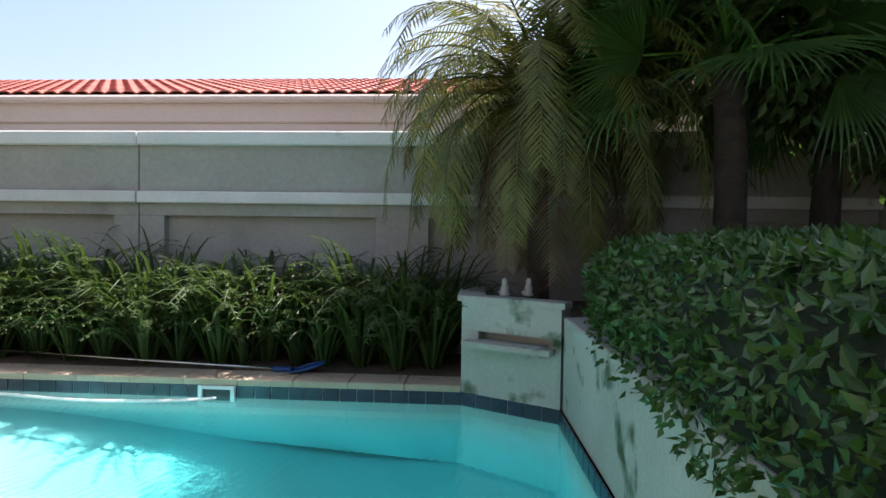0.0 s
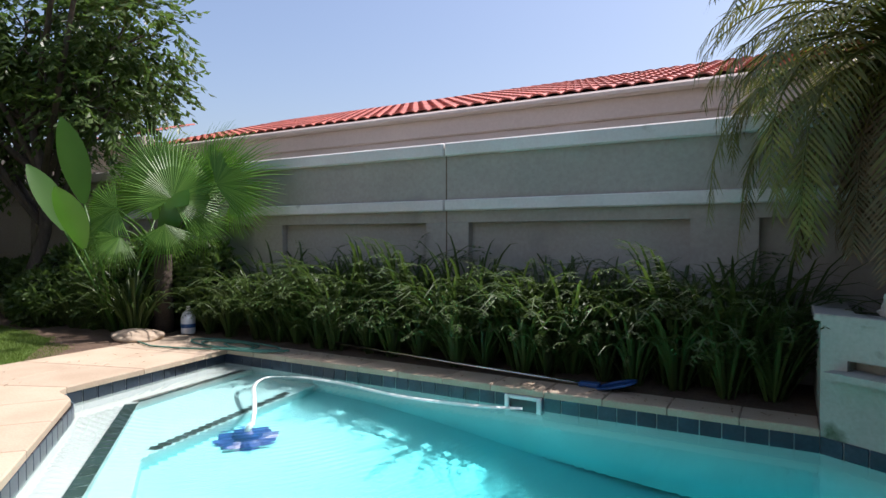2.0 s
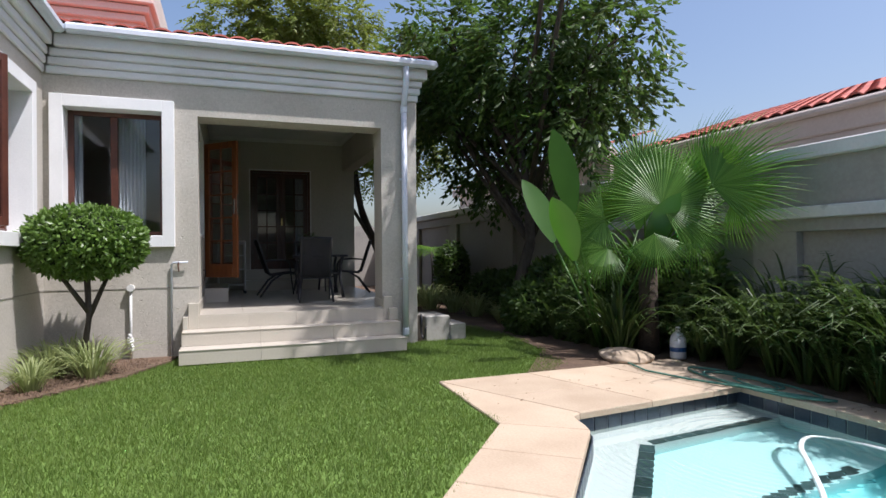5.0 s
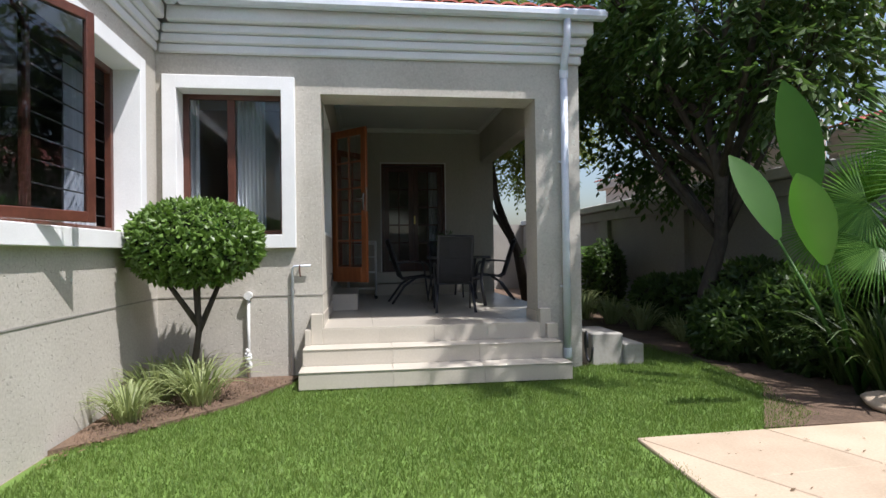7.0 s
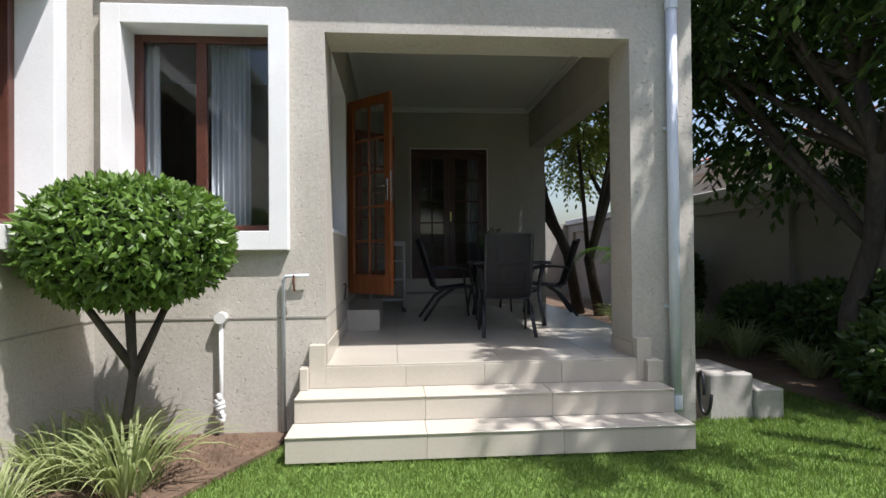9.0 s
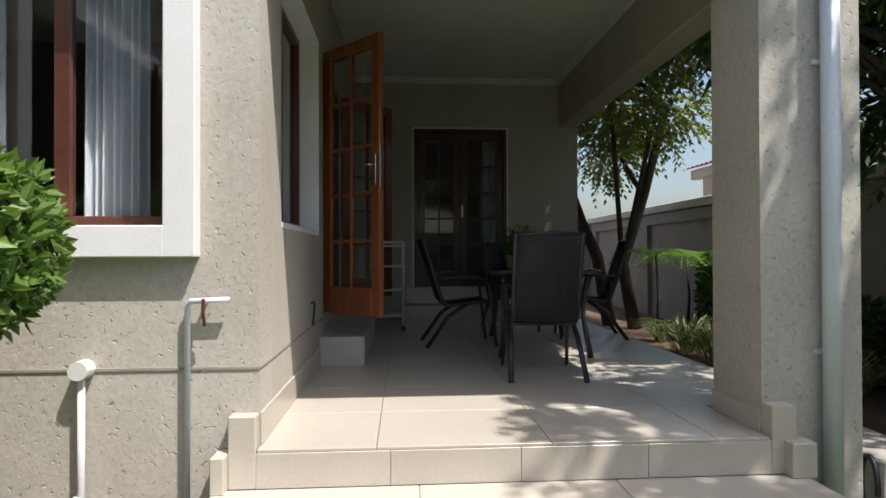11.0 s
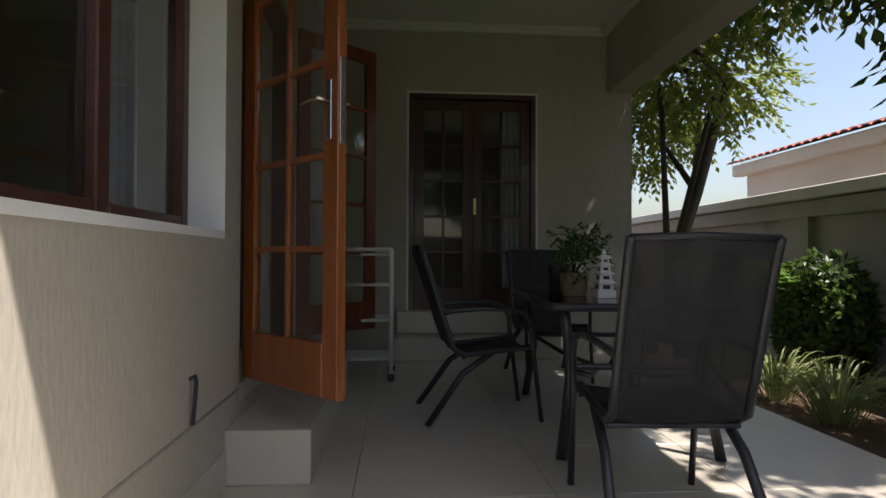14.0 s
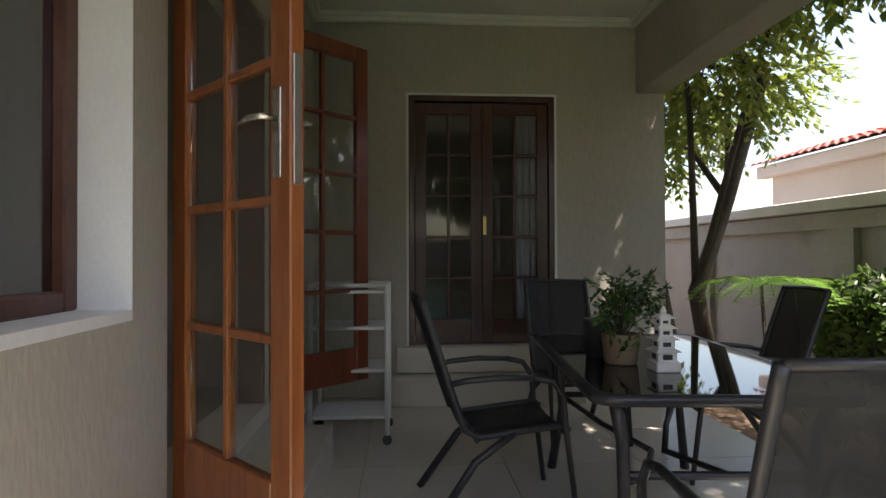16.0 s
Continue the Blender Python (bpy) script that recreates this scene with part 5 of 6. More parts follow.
def clipped(name, size, at, n, leaf_size, mat, label, seed, power=2.4, category="bush", base=None):
    """A clipped shrub: a core coloured as the shade inside, and a rind of small leaves. size: half lengths."""
    rng = np.random.default_rng(seed)
    b = thing(name, at, label, category)
    sx, sy, sz = size
    bm = bmesh.new()
    bmesh.ops.create_icosphere(bm, subdivisions=4, radius=1)

    def out(u):
        k = (abs(u.x) ** power + abs(u.y) ** power + abs(u.z) ** power) ** (-1 / power)
        k *= 1 + 0.05 * noise.noise(u * 4 + Vector((seed, 0, 0))) + 0.03 * noise.noise(u * 11)
        return Vector((u.x * sx, u.y * sy, u.z * sz)) * k

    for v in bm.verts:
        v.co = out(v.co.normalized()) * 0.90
    me = bpy.data.meshes.new("shade_core")
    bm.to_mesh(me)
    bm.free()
    me.materials.append(SHADECORE)
    part("shade_core", me, SHADECORE, b)
    m = Mesh()
    w = np.array([1 / sx, 1 / sy, 1 / sz])
    for k in range(n):
        v = rng.normal(size=3)
        if max(sx, sy, sz) / min(sx, sy, sz) > 1.6:
            f = rng.uniform(-1, 1, size=3)
            ax = rng.choice(3, p=np.array([sy * sz, sx * sz, sx * sy]) / (sy * sz + sx * sz + sx * sy))
            f[ax] = 1 if rng.random() < 0.5 else -1
            v = f
        u = Vector(v).normalized()
        p = out(u) * rng.uniform(0.86, 1.03)
        nrm = Vector((u.x / sx, u.y / sy, u.z / sz)).normalized()
        a = (nrm * 0.55 + unit(rng)).normalized()
        leaf(m, p, a, a.cross(nrm + unit(rng) * 0.6).normalized(), leaf_size * rng.uniform(0.7, 1.25), leaf_size * 0.58)
    part("leaves", m, mat, b)
    if base:
        part("stem", base, BARK, b, smooth=True)
    return b


def arching_clump(name, rng, fronds, length, width, mat, label, category, group, leaflets=False, rise=1.0):
    c = thing(name, (0, 0, 0), label, category, group)
    m = Mesh()
    for k in range(fronds):
        a = rng.uniform(0, 2 * math.pi)
        L = length * rng.uniform(0.6, 1.15)
        lean = rng.uniform(0.12, 0.7)
        d = Vector((math.cos(a), math.sin(a), 0))
        side = Vector((-d.y, d.x, 0))
        r0 = d * rng.uniform(0, 0.12)
        pts = []
        for s in np.linspace(0, 1, 7):
            pts.append(r0 + d * L * lean * (s + 0.35 * s * s) + Vector((0, 0, rise * L * (s - (0.30 + 0.45 * lean) * s ** 2.6))))
        m.strip(pts, [width * q for q in (0.5, 0.8, 1.0, 0.95, 0.8, 0.5, 0.05)], side, 0.25)
        if leaflets:
            for s in np.linspace(0.3, 0.97, 10):
                i = min(5, int(s * 6))
                q = pts[i].lerp(pts[i + 1], s * 6 - i)
                for sg in (-1, 1):
                    aa = (side * sg + (pts[i + 1] - pts[i]).normalized() * 0.7 + Vector((0, 0, -0.35))).normalized()
                    leaf(m, q, aa, aa.cross(Vector((0, 0, 1))).normalized(), 0.095 * (1.15 - s * 0.6), 0.020)
    part("leaves", m, mat, c)
    return c


def border():
    rng = np.random.default_rng(11)
    kinds = [arching_clump("border_plant", rng, 62 if k else 40, 1.18, 0.030, FERNLEAF, "dense arching dark green border plant", "plant", "plants along the garden wall", k < 2, 1.16) for k in range(4)]
    spots = []
    for row, y in enumerate((6.50, 6.80, 7.08)):
        for x in np.arange(-6.25 + 0.14 * row, 0.0, 0.36):
            spots.append((x + rng.uniform(-0.1, 0.1), y + rng.uniform(-0.08, 0.08), 0.76 + 0.19 * row + rng.uniform(-0.10, 0.28)))
    for x, y in ((-7.3, 6.7), (-7.9, 6.3), (-7.6, 6.0), (-7.45, 5.9), (-8.1, 6.0), (-8.6, 6.4), (-8.9, 5.9), (-9.4, 6.3), (-6.7, 6.9), (-8.4, 7.0), (-7.2, 7.1), (-9.9, 6.7), (-6.75, 6.5)):
        spots.append((x, y, rng.uniform(0.7, 1.0)))
    for i, (x, y, s) in enumerate(spots):
        m = pose(x, y, 0.0, 0, 0, rng.uniform(0, 360))
        if i < 4:
            kinds[i].matrix_basis = m @ Matrix.Diagonal((s, s, s, 1))
        else:
            o = copy_thing(kinds[i % 4], m)
            o.scale = (s, s, s)


def tufts():
    rng = np.random.default_rng(21)
    a = arching_clump("grass_tuft", rng, 130, 0.48, 0.014, TUFTLEAF, "pale striped tuft of ornamental grass in the bed", "plant", "grass tufts", False, 1.0)
    a.matrix_basis = pose(-8.42, 0.12, 0.01) @ Matrix.Scale(1.3, 4)
    for x, y, s in ((-8.95, -0.20, 1.2), (-8.55, -0.30, 1.2), (-7.95, -0.30, 1.0)):
        o = copy_thing(a, pose(x, y, 0.01, 0, 0, rng.uniform(0, 360)))
        o.scale = (s, s, s)
    for x, y, s in ((-13.9, 5.65, 1.8), (-13.1, 5.9, 1.6), (-14.8, 5.7, 1.7), (-12.2, 6.0, 1.5), (-15.8, 5.8, 1.1), (-11.4, 6.2, 1.1), (-10.9, 6.0, 1.0)):
        o = copy_thing(a, pose(x, y, 0.0, 0, 0, rng.uniform(0, 360)))
        o.scale = (s, s, s)
        tagged(o, "tuft of strap-leaved grass in the shaded side bed")


def fan_leaf(rng, radius, mat_droop=0.25, n=34, spread=2.6):
    """A fan of pleated leaflets, in the plane of x (along) and y, from the origin."""
    m = Mesh()
    for k in range(n):
        a = -spread / 2 + spread * k / (n - 1)
        d = Vector((math.cos(a), math.sin(a), 0))
        side = Vector((-d.y, d.x, 0))
        L = radius * (0.80 + 0.2 * math.cos(a * 0.7)) * rng.uniform(0.88, 1.07)
        pts = [d * L * s + Vector((0, 0, -mat_droop * L * max(0, s - 0.45) ** 2 * 2.2)) for s in (0.02, 0.25, 0.5, 0.75, 1.0)]
        w = 1.08 * spread / (n - 1) * L
        m.strip(pts, [0.004, w * 0.25, w * 0.42, w * 0.19, 0.002], side, -0.28)
    return m


def fan_palm(at, height, leaves, radius, stalk, label, seed, mat, hang=0.2):
    rng = np.random.default_rng(seed)
    p = thing("fan_palm", at, label, "palm")
    part("trunk", Mesh().tube([(0, 0, 0), (0.02, 0, height * 0.5), (0, 0.01, height)], [0.14, 0.12, 0.13], 12), PALMBARK, p, smooth=True)
    kinds = [fan_leaf(rng, radius * s).data("fan", mat) for s in (0.85, 1.0, 1.1)]
    for k in range(leaves):
        az = k * 2.399 + rng.uniform(-0.25, 0.25)
        el = radians(82 - 74 * (k / leaves) ** 0.9)
        d = Vector((math.cos(az) * math.cos(el), math.sin(az) * math.cos(el), math.sin(el)))
        L = stalk * rng.uniform(0.75, 1.1)
        base = Vector((0, 0, height - 0.05))
        tip = base + d * L - Vector((0, 0, hang * L * (1 - math.sin(el))))
        mid = base.lerp(tip, 0.5) + Vector((0, 0, 0.08 * L))
        st = part("leaf_stalk", Mesh().tube([base, mid, tip], [0.018, 0.013, 0.009], 6), FANLEAF, p, smooth=True)
        f = part("fan", kinds[k % 3], mat, st)
        x = ((tip - mid).normalized() + Vector((0, 0, 0.25 if el > 0.6 else -0.1))).normalized()
        y = Vector((0, 0, 1)).cross(x)
        y = (y if y.length > 0.05 else Vector((1, 0, 0))).normalized()
        z = x.cross(y)
        tw = Matrix.Rotation(rng.uniform(-1.0, 1.0), 4, x)
        f.matrix_basis = Matrix.Translation(tip) @ tw @ Matrix(((x.x, y.x, z.x, 0), (x.y, y.y, z.y, 0), (x.z, y.z, z.z, 0), (0, 0, 0, 1)))
    return p


def young_fan_palm(at, label):
    """A short trunk with a few large fans; each is set by where its hub stands, the way its middle points, how it is turned, its radius and its spread."""
    rng = np.random.default_rng(31)
    p = thing("fan_palm", at, label, "palm")
    part("trunk", Mesh().tube([(0, 0, 0), (0.02, 0, 0.5), (0, 0.01, 1.05)], [0.14, 0.12, 0.11], 12), PALMBARK, p, smooth=True)
    R, U, F = Vector((0.59, 0.81, 0)), Vector((0, 0, 1)), Vector((0.81, -0.59, 0))
    fans = [
        (0.14, 1.78, 0.50, 75, 0, 15, 0.90, 4.9), (-0.05, 2.15, 0.05, 112, -12, 8, 0.78, 3.4), (0.25, 2.05, -0.35, 70, 20, 5, 0.72, 3.0),
        (0.66, 1.98, 0.60, 20, -36, 16, 0.95, 2.8), (0.60, 2.08, 0.30, 54, -58, 0, 0.80, 2.5), (0.90, 1.88, 0.55, -40, -40, 10, 0.62, 2.3),
        (-0.50, 1.65, 0.35, 195, -35, 25, 0.76, 3.3), (-0.70, 1.48, 0.10, 238, -25, 15, 0.62, 2.8), (0.45, 1.55, 0.30, -60, 20, 25, 0.58, 2.8),
        (-0.75, 1.72, -0.25, 178, -60, 10, 0.62, 2.6), (-0.30, 1.75, -0.75, 130, -150, 20, 0.75, 3.0), (0.30, 1.85, -0.50, 60, 170, 20, 0.70, 3.0),
        (0.05, 1.45, 0.62, -85, 5, 14, 0.58, 2.2), (-0.45, 1.30, 0.55, 230, -20, 35, 0.55, 2.8), (0.45, 2.0, 0.2, 40, -20, 30, 0.66, 3.0)]
    top = Vector((0, 0, 1.0))
    for r, u, f, turn, yaw, pitch, radius, spread in fans:
        hub = R * r + U * u + F * f
        mid = top.lerp(hub, 0.5) + Vector((0, 0, 0.10))
        st = part("leaf_stalk", Mesh().tube([top, mid, hub], [0.020, 0.014, 0.010], 6), FANLEAF, p, smooth=True)
        n = (F * math.cos(radians(yaw)) + R * math.sin(radians(yaw))) * math.cos(radians(pitch)) + U * math.sin(radians(pitch))
        x = R * math.cos(radians(turn)) + U * math.sin(radians(turn))
        x = (x - n * x.dot(n)).normalized()
        y = n.cross(x)
        blade = part("fan", fan_leaf(rng, radius, 0.32, int(14 * spread), spread), FANLEAF, st)
        blade.matrix_basis = Matrix.Translation(hub) @ Matrix(((x.x, y.x, n.x, 0), (x.y, y.y, n.y, 0), (x.z, y.z, n.z, 0), (0, 0, 0, 1)))
    return p


def feather_palm(at, height, fronds, length, label, seed):
    rng = np.random.default_rng(seed)
    p = thing("date_palm", at, label, "palm")
    prof = [(0, 0, 0)] + [(0.015 * math.sin(k), 0.015 * math.cos(k), height * k / 8) for k in range(1, 9)]
    part("trunk", Mesh().tube(prof, [0.13, 0.105, 0.10, 0.10, 0.10, 0.105, 0.115, 0.15, 0.17], 12), PALMBARK, p, smooth=True)
    top = Vector((0, 0, height))
    for k in range(fronds):
        az = k * 2.399 + rng.uniform(-0.2, 0.2)
        f = k / fronds
        el = radians(82 - 112 * f)
        L = length * rng.uniform(0.82, 1.12) * (0.85 if f > 0.75 else 1)
        h = Vector((math.cos(az), math.sin(az), 0))
        side = Vector((-h.y, h.x, 0))
        q, pts = top.copy(), []
        e = el
        for s in range(12):
            pts.append(q.copy())
            q = q + (h * math.cos(e) + Vector((0, 0, math.sin(e)))) * L / 11
            e -= radians(7.5 + 3.5 * s * 0.28)
            e = max(e, radians(-86))
        dry = f > 0.84
        m = Mesh().tube(pts, [0.016 * (1 - 0.85 * i / 11) for i in range(12)], 5)
        fr = part("frond_stalk", m, DATELEAF if not dry else DRYLEAF, p, smooth=True)
        lf = Mesh()
        for j in range(46):
            s = 0.12 + 0.88 * j / 45
            i = min(10, int(s * 11))
            b = pts[i].lerp(pts[i + 1], s * 11 - i)
            t = (pts[i + 1] - pts[i]).normalized()
            up = side.cross(t).normalized()
            ll = 0.36 * (math.sin(math.pi * min(1, s * 0.85 + 0.1)) * 0.75 + 0.25) * rng.uniform(0.85, 1.1)
            for sg in (-1, 1):
                a = (t * 0.75 + side * sg * 0.85 + up * rng.uniform(-0.05, 0.35) + Vector((0, 0, -0.22))).normalized()
                w = a.cross(up).normalized()
                lf.strip([b, b + a * ll * 0.5, b + a * ll - Vector((0, 0, 0.06 * ll))], [0.010, 0.017, 0.001], w, 0.0)
        part("foliage", lf, DRYLEAF if dry else DATELEAF, fr)["kind"] = "stuff"
    m = Mesh()
    for k in range(60):
        a, z = rng.uniform(0, 6.28), rng.uniform(-0.55, -0.05)
        r = 0.15 + 0.1 * rng.random()
        m.strip([(0.1 * math.cos(a), 0.1 * math.sin(a), height + z), (r * math.cos(a), r * math.sin(a), height + z - 0.12), (1.15 * r * math.cos(a), 1.15 * r * math.sin(a), height + z - 0.4)], [0.03, 0.025, 0.004], (-math.sin(a), math.cos(a), 0))
    part("dead_fibre", m, DRYLEAF, p, "brown dead leaf bases")
    return p


def broad_leaf_plant():
    """The banana-like plant beside the fan palm."""
    rng = np.random.default_rng(8)
    p = thing("strelitzia", (-7.75, 5.85, 0), "tall plant with broad paddle leaves", "plant")
    for az, el, L, bl, bw in ((265, 77, 1.75, 0.95, 0.36), (225, 66, 1.5, 0.85, 0.34), (300, 58, 1.35, 0.8, 0.32), (20, 62, 1.4, 0.7, 0.3), (80, 72, 1.6, 0.8, 0.3)):
        az, el = radians(az), radians(el)
        d = Vector((math.cos(az) * math.cos(el), math.sin(az) * math.cos(el), math.sin(el)))
        tip = d * L
        st = part("leaf_stalk", Mesh().tube([(0, 0, 0), tip * 0.5 + Vector((0, 0, 0.05)), tip], [0.025, 0.018, 0.012], 7), BIGLEAF, p, smooth=True)
        side = d.cross(Vector((0.75, -0.6, 0.25))).normalized()
        side = (Matrix.Rotation(rng.uniform(-0.5, 0.5), 3, d) @ side)
        pts = [tip + d * 1.2 * bl * s - Vector((0, 0, 0.25 * bl * s * s * math.cos(el))) for s in np.linspace(0, 1, 9)]
        part("leaf_blade", Mesh().strip(pts, [0.95 * bw * math.sin(math.pi * (0.03 + 0.96 * s) ** 0.85) ** 0.8 for s in np.linspace(0, 1, 9)], side, 0.24), BIGLEAF, st, smooth=True)


def fern_tree(at, label, seed, n=9, L=0.85, stem=1.25):
    """A slender stem with flat feathery fronds."""
    rng = np.random.default_rng(seed)
    p = thing("fern_tree", at, label, "plant")
    part("stem", Mesh().tube([(0, 0, 0), (0.04, 0.02, stem * 0.5), (0, 0, stem)], [0.03, 0.024, 0.018], 7), BARK, p, smooth=True)
    for k in range(n):
        az = k * 2.399
        h = Vector((math.cos(az), math.sin(az), 0))
        side = Vector((-h.y, h.x, 0))
        pts = [Vector((0, 0, stem)) + h * L * s + Vector((0, 0, L * (0.75 * s - 0.95 * s * s))) for s in np.linspace(0, 1, 8)]
        st = part("frond_stalk", Mesh().tube(pts, 0.006, 5), FERNTREE, p)
        m = Mesh()
        for j in range(15):
            s = 0.15 + 0.85 * j / 14
            i = min(6, int(s * 7))
            b = pts[i].lerp(pts[i + 1], s * 7 - i)
            ll = 0.26 * math.sin(math.pi * (0.15 + 0.8 * s)) + 0.03
            for sg in (-1, 1):
                a = (side * sg + h * 0.45 + Vector((0, 0, -0.15))).normalized()
                for q in np.linspace(0.1, 1, 6):
                    c = b + a * ll * q
                    for s2 in (-1, 1):
                        e = (a * 0.5 + h * s2 + Vector((0, 0, -0.1))).normalized()
                        leaf(m, c, e, (a - e * a.dot(e)).normalized(), 0.04, 0.015)
        part("foliage", m, FERNTREE, st)["kind"] = "stuff"
    return p


def pot_plant():
    p = thing("potted_plant", (-12.12, 2.76, TOP), "small leafy plant in a cloth-wrapped pot on the table", "plant")
    cloth = surf("tan_pot_cloth", (0.20, 0.145, 0.09), (0.30, 0.225, 0.145), 0.9, 8, 90, 0.5, 0.004)
    part("pot", Mesh().lathe([(0.075, 0), (0.085, 0.01), (0.095, 0.10), (0.10, 0.145), (0.092, 0.15), (0.085, 0.13)], seg=20), cloth, p, smooth=True)
    part("soil", Mesh().lathe([(0.085, 0.12), (0.085, 0.132)], seg=20), SOIL, p)
    rng = np.random.default_rng(4)
    m, st = Mesh(), Mesh()
    for k in range(26):
        u = unit(rng)
        e = Vector((u.x * 0.17, u.y * 0.17, 0.24 + 0.14 * rng.random() + 0.05 * u.z))
        st.tube([(0, 0, 0.12), e * 0.5 + Vector((0, 0, 0.08)), e], 0.003, 5)
        for j in range(5):
            spray(m, e + unit(rng) * 0.04, unit(rng) + Vector((0, 0, 0.3)), rng, 0.10, 4, 0.045)
    part("stems", st, BARK, p)
    part("leaves", m, HEDGELEAF, p)
    p.scale = (0.8, 0.8, 0.85)
    d = thing("dark_pot", (-12.30, 2.72, TOP), "small black pot beside the plant", "pot")
    part("pot", Mesh().lathe([(0.05, 0), (0.06, 0.15), (0.065, 0.17), (0.055, 0.17)], seg=16), BLACKMETAL, d, smooth=True)


def lawn_blades():
    rng = np.random.default_rng(3)
    n = 430000
    px, py = [p[0] for p in LAWN_POLY], [p[1] for p in LAWN_POLY]
    x, y = rng.uniform(-11.6, -0.5, n), rng.uniform(-0.5, 5.5, n)
    xt, yt = x + 0.05 * np.sin(9 * y) * np.sin(7 * x) + rng.normal(0, 0.025, n), y + 0.06 * np.sin(8 * x + 2) * np.sin(5 * y) + rng.normal(0, 0.03, n)
    inside = np.zeros(n, bool)
    j = len(px) - 1
    for i in range(len(px)):
        hit = ((py[i] > yt) != (py[j] > yt)) & (xt < (px[j] - px[i]) * (yt - py[i]) / (py[j] - py[i] + 1e-12) + px[i])
        inside ^= hit
        j = i
    x, y = x[inside], y[inside]
    n = len(x)
    a, h = rng.uniform(0, 2 * np.pi, n), rng.uniform(0.018, 0.045, n)
    w = rng.uniform(0.003, 0.006, n)
    dx, dy = np.cos(a), np.sin(a)
    lean = rng.uniform(0.0, 0.03, n)
    b = rng.uniform(0, 2 * np.pi, n)
    v = np.empty((n, 3, 3), np.float32)
    v[:, 0] = np.stack([x - dx * w, y - dy * w, np.full(n, -0.024)], 1)
    v[:, 1] = np.stack([x + dx * w, y + dy * w, np.full(n, -0.024)], 1)
    v[:, 2] = np.stack([x + lean * np.cos(b), y + lean * np.sin(b), -0.024 + h], 1)
    me = bpy.data.meshes.new("lawn_grass")
    me.vertices.add(3 * n)
    me.vertices.foreach_set("co", v.ravel())
    me.loops.add(3 * n)
    me.loops.foreach_set("vertex_index", np.arange(3 * n, dtype=np.int32))
    me.polygons.add(n)
    me.polygons.foreach_set("loop_start", np.arange(0, 3 * n, 3, dtype=np.int32))
    me.update(calc_edges=True)
    me.materials.append(GRASSLEAF)
    tagged(new("lawn_grass", me), "short bright green mown lawn grass", "grass", kind="stuff")


border()
tufts()
young_fan_palm((-7.45, 6.30, 0.0), "young bright green fan palm by the pool terrace")
broad_leaf_plant()
feather_palm((0.78, 6.60, 0.58), 1.95, 96, 2.1, "date palm with drooping yellow-green fronds in the planter", 17)
fan_palm((2.20, 5.8, 0.58), 2.1, 40, 1.0, 0.95, "shaded fan palm with large drooping leaves", 37, HEDGELEAF, 0.5)
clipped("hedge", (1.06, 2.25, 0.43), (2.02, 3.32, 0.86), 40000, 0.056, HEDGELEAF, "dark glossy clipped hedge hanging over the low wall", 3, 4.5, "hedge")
stem = Mesh().tube([(0.05, -0.05, -1.42), (0.0, 0.02, -0.8), (0.02, 0.0, -0.2)], [0.035, 0.028, 0.035], 8)
stem.tube([(0.0, 0.02, -0.8), (-0.15, 0.2, -0.3)], [0.03, 0.02], 7).tube([(0.0, 0.02, -0.75), (0.1, -0.25, -0.3)], [0.03, 0.02], 7)
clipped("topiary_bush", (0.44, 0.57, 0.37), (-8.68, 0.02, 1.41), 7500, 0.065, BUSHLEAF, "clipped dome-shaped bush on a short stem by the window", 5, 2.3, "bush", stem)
# Lobes high over the steps and side yard are out of view, added for shade.
tree("garden_tree", [(-10.35, 6.0, 0), (-10.5, 6.1, 0.7), (-10.42, 6.28, 1.4), (-10.2, 6.15, 2.2), (-10.3, 6.05, 3.0)], 0.12, 3,
     [((-9.2, 6.35, 3.3), 0.7), ((-9.15, 6.85, 4.6), 0.8), ((-9.9, 6.0, 4.4), 1.0), ((-10.9, 6.3, 5.0), 1.15), ((-11.6, 5.8, 4.3), 0.95), ((-9.9, 6.8, 5.7), 0.9), ((-12.3, 6.2, 3.9), 0.7), ((-11.4, 5.2, 5.2), 0.8), ((-12.6, 5.4, 4.0), 0.8), ((-8.0, 5.4, 6.1), 0.7), ((-7.2, 5.5, 6.3), 0.75), ((-13.2, 5.2, 5.2), 0.9), ((-11.6, 6.6, 2.9), 0.8), ((-12.6, 6.4, 3.2), 0.8), ((-9.3, 7.0, 3.9), 0.8), ((-13.8, 6.0, 5.0), 0.8), ((-13.4, 6.4, 4.4), 0.7), ((-14.7, 6.3, 5.5), 0.9), ((-15.6, 6.5, 5.9), 0.9), ((-10.9, 7.9, 4.4), 0.9), ((-11.8, 8.1, 4.4), 0.8), ((-11.0, 6.9, 3.7), 0.8), ((-14.0, 5.0, 4.7), 0.9), ((-13.0, 4.9, 4.8), 0.8)],
     DARKLEAF, "dark green shade tree by the garden wall", 41, 300, 0.165, 0.30)
tree("yard_tree", [(-17.4, 6.0, 0), (-17.35, 5.75, 1.2), (-17.1, 6.05, 2.4), (-16.7, 6.3, 3.9)], 0.13, 3,
     [((-16.6, 5.4, 4.3), 1.1), ((-17.6, 6.4, 4.1), 1.0), ((-15.9, 6.2, 5.2), 1.0), ((-17.5, 5.2, 5.4), 1.2), ((-18.6, 5.8, 3.6), 0.9), ((-16.2, 4.9, 5.6), 1.1), ((-18.8, 4.8, 5.0), 1.1)],
     BRIGHTLEAF, "yellow-green tree with slender grey limbs in the side yard", 43, 420, 0.14, 0.2)
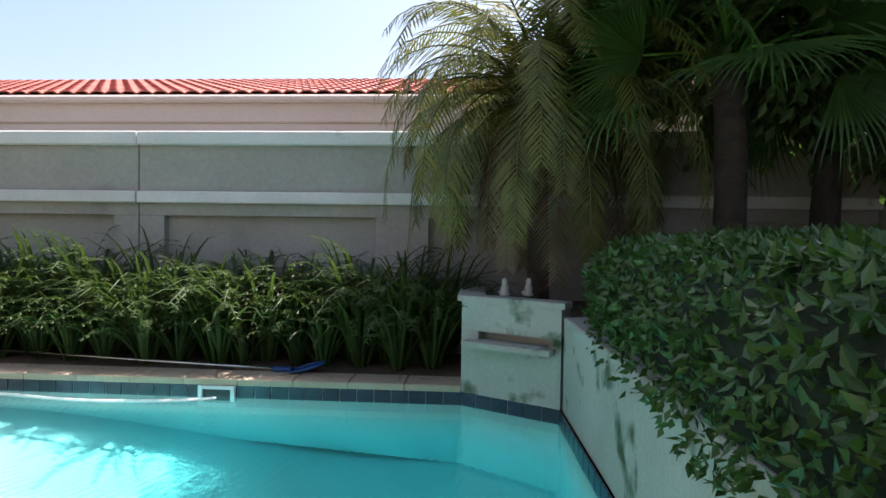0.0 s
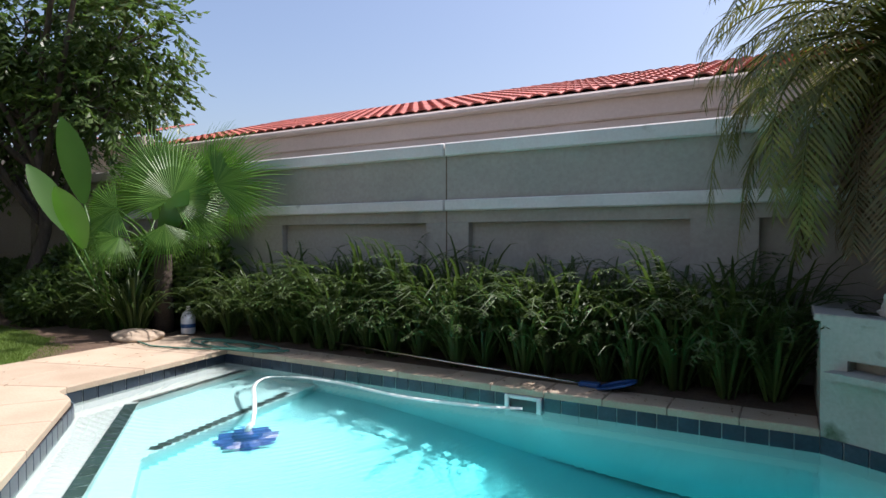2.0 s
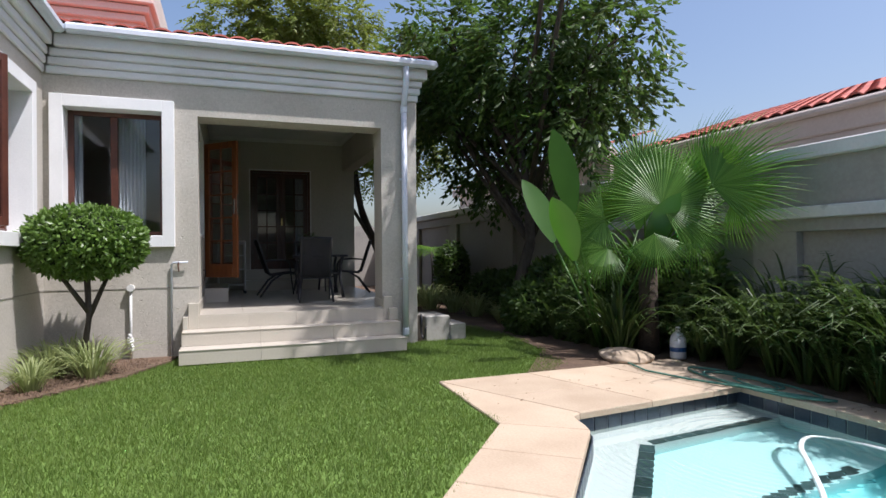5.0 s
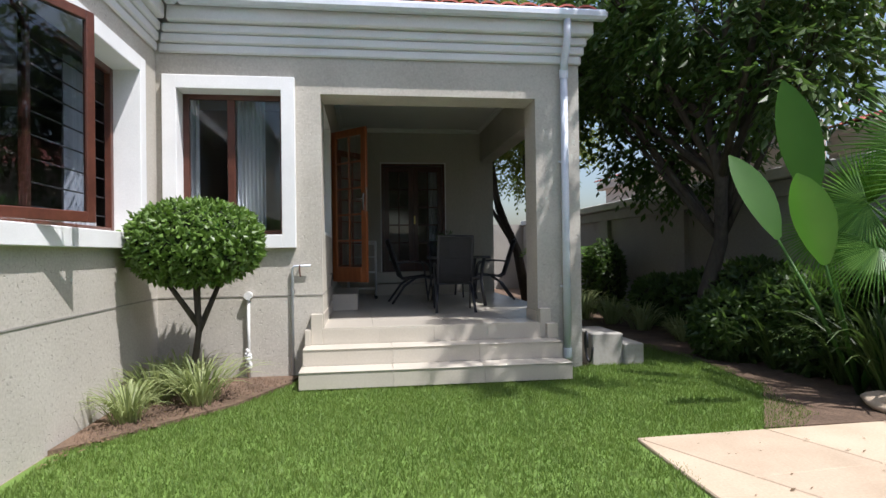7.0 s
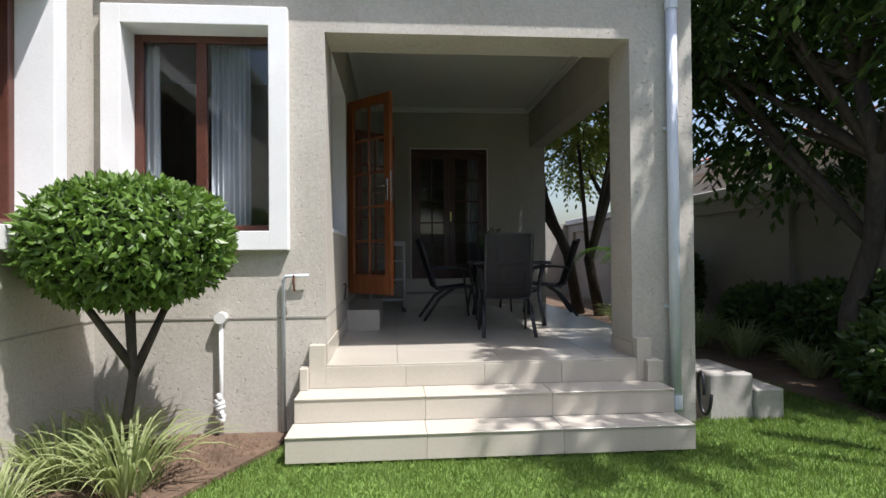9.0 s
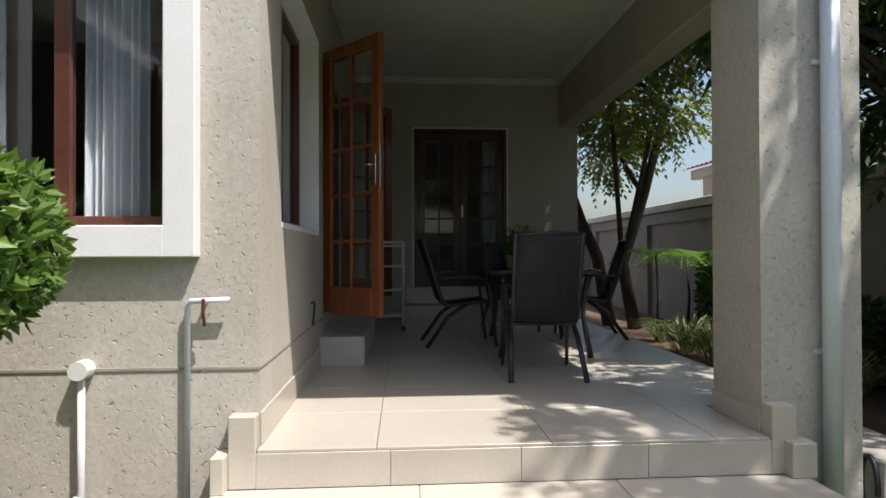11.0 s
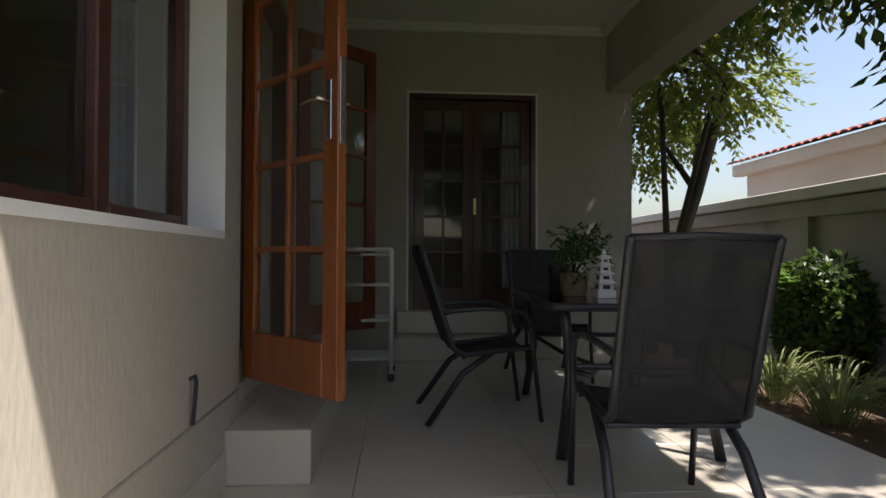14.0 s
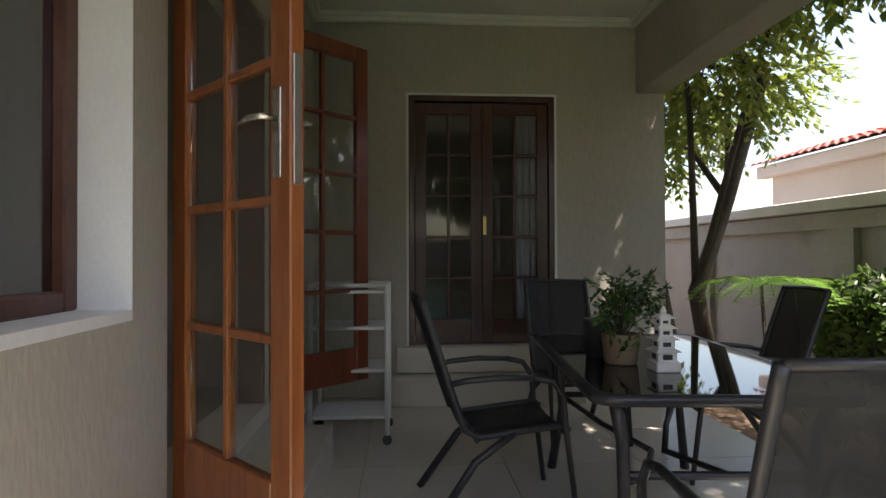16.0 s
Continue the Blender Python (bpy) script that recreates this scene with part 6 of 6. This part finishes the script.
tree("yard_tree", [(-17.9, 5.7, 0), (-17.85, 5.45, 1.3), (-17.95, 5.0, 2.4), (-18.0, 4.6, 4.6)], 0.14, 3,
     [((-18.0, 4.4, 5.8), 1.2), ((-18.6, 3.6, 7.0), 1.3), ((-17.6, 3.0, 7.4), 1.2), ((-18.4, 1.8, 7.4), 1.2), ((-17.4, 4.2, 7.4), 1.2), ((-18.2, 2.4, 6.4), 1.1)],
     BRIGHTLEAF, "tall yellow-green tree behind the house", 44, 480, 0.16, 0.2)
# Lobes above the hedge are unseen, added to keep the sun off it.
tree("corner_tree", [(3.4, 6.7, 0.5), (3.4, 6.6, 2.0), (3.2, 6.5, 3.4)], 0.15, 2,
     [((2.6, 6.3, 3.8), 1.0), ((3.5, 6.0, 4.0), 1.1), ((1.9, 6.9, 4.1), 0.9), ((3.8, 5.2, 3.7), 1.0), ((3.4, 4.4, 4.1), 1.0), ((2.5, 4.3, 4.5), 1.0), ((3.2, 3.2, 4.5), 1.0), ((2.2, 5.3, 4.6), 0.9), ((2.9, 5.6, 3.2), 0.8), ((3.7, 6.3, 2.9), 0.8), ((1.6, 6.4, 3.6), 0.7), ((2.6, 6.9, 2.9), 0.6)],
     DARKLEAF, "dense shaded tree in the garden corner", 45, 800, 0.15, 0.3)
fern_tree((-15.9, 5.75, 0), "slender stem with bright feathery fronds in the side bed", 51, 10, 0.72, 1.35)
fern_tree((-16.6, 6.6, 0), "slender stem with bright feathery fronds in the side bed", 52, 8, 0.8, 1.3)
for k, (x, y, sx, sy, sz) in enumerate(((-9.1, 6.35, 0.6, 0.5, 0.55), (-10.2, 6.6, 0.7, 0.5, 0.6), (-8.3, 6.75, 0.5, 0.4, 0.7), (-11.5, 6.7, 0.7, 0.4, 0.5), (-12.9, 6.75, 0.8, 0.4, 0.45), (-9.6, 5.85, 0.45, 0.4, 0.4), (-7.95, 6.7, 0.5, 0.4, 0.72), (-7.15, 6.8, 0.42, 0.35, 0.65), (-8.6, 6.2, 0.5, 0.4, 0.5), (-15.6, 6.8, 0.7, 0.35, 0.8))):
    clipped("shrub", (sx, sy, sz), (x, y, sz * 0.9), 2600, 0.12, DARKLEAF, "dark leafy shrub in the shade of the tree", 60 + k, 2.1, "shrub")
pot_plant()
lawn_blades()


def litter():
    """Dry leaves on the paving, the soil and the lawn's edge."""
    rng = np.random.default_rng(77)
    m = Mesh()
    for k in range(420):
        zone = k % 4
        if zone == 0:
            x, y, z = rng.uniform(-9.3, -6.9), 0, 0.016
            y = rng.uniform(-0.5, 0.55 - 0.42 * (x + 9.3))
            y = max(y, -0.5)
        elif zone == 1:
            x, y, z = rng.uniform(-6.8, 0.0), rng.uniform(6.0, 6.24), 0.004
        elif zone == 2:
            x, y, z = rng.uniform(-16, -10.2), rng.uniform(4.75, 5.4), 0.0
        else:
            x, y, z = rng.uniform(-6.9, -5.8), rng.uniform(3.5, 5.8), 0.004
            if k % 3:
                continue
        a = rng.uniform(0, 6.28)
        d = Vector((math.cos(a), math.sin(a), rng.uniform(0, 0.25))).normalized()
        leaf(m, Vector((x, y, z)), d, Vector((-d.y, d.x, 0.1)).normalized(), rng.uniform(0.02, 0.055), rng.uniform(0.008, 0.02))
    solid("leaf_litter", m, DRYLEAF, "dry fallen leaves scattered on soil and paving", "leaf litter", kind="stuff")


def clods():
    """Lumps of earth in the window bed and along its ragged edge."""
    rng = np.random.default_rng(78)
    m = Mesh()
    for k in range(900):
        t = rng.random()
        ex, ey = -7.45 - 1.75 * t, -0.45 + 1.2 * t ** 0.8
        back = abs(rng.normal(0, 0.35))
        x, y = ex - 0.62 * back + rng.normal(0, 0.03), ey - 0.78 * back + rng.normal(0, 0.03)
        if x < XW + 0.04 or y < YB + 0.04:
            continue
        r = rng.uniform(0.008, 0.034)
        a = rng.uniform(0, 6.28)
        ring = [(x + r * rng.uniform(0.7, 1.2) * math.cos(a + j * 1.257), y + r * rng.uniform(0.7, 1.2) * math.sin(a + j * 1.257)) for j in range(5)]
        m.add([(p, q, 0.006) for p, q in ring] + [(x, y, 0.012 + r * rng.uniform(0.6, 1.1))], [(j, (j + 1) % 5, 5) for j in range(5)])
    solid("soil_clods", m, SOIL, "loose brown clods of earth in the bed", "soil", kind="stuff")


clods()

litter()
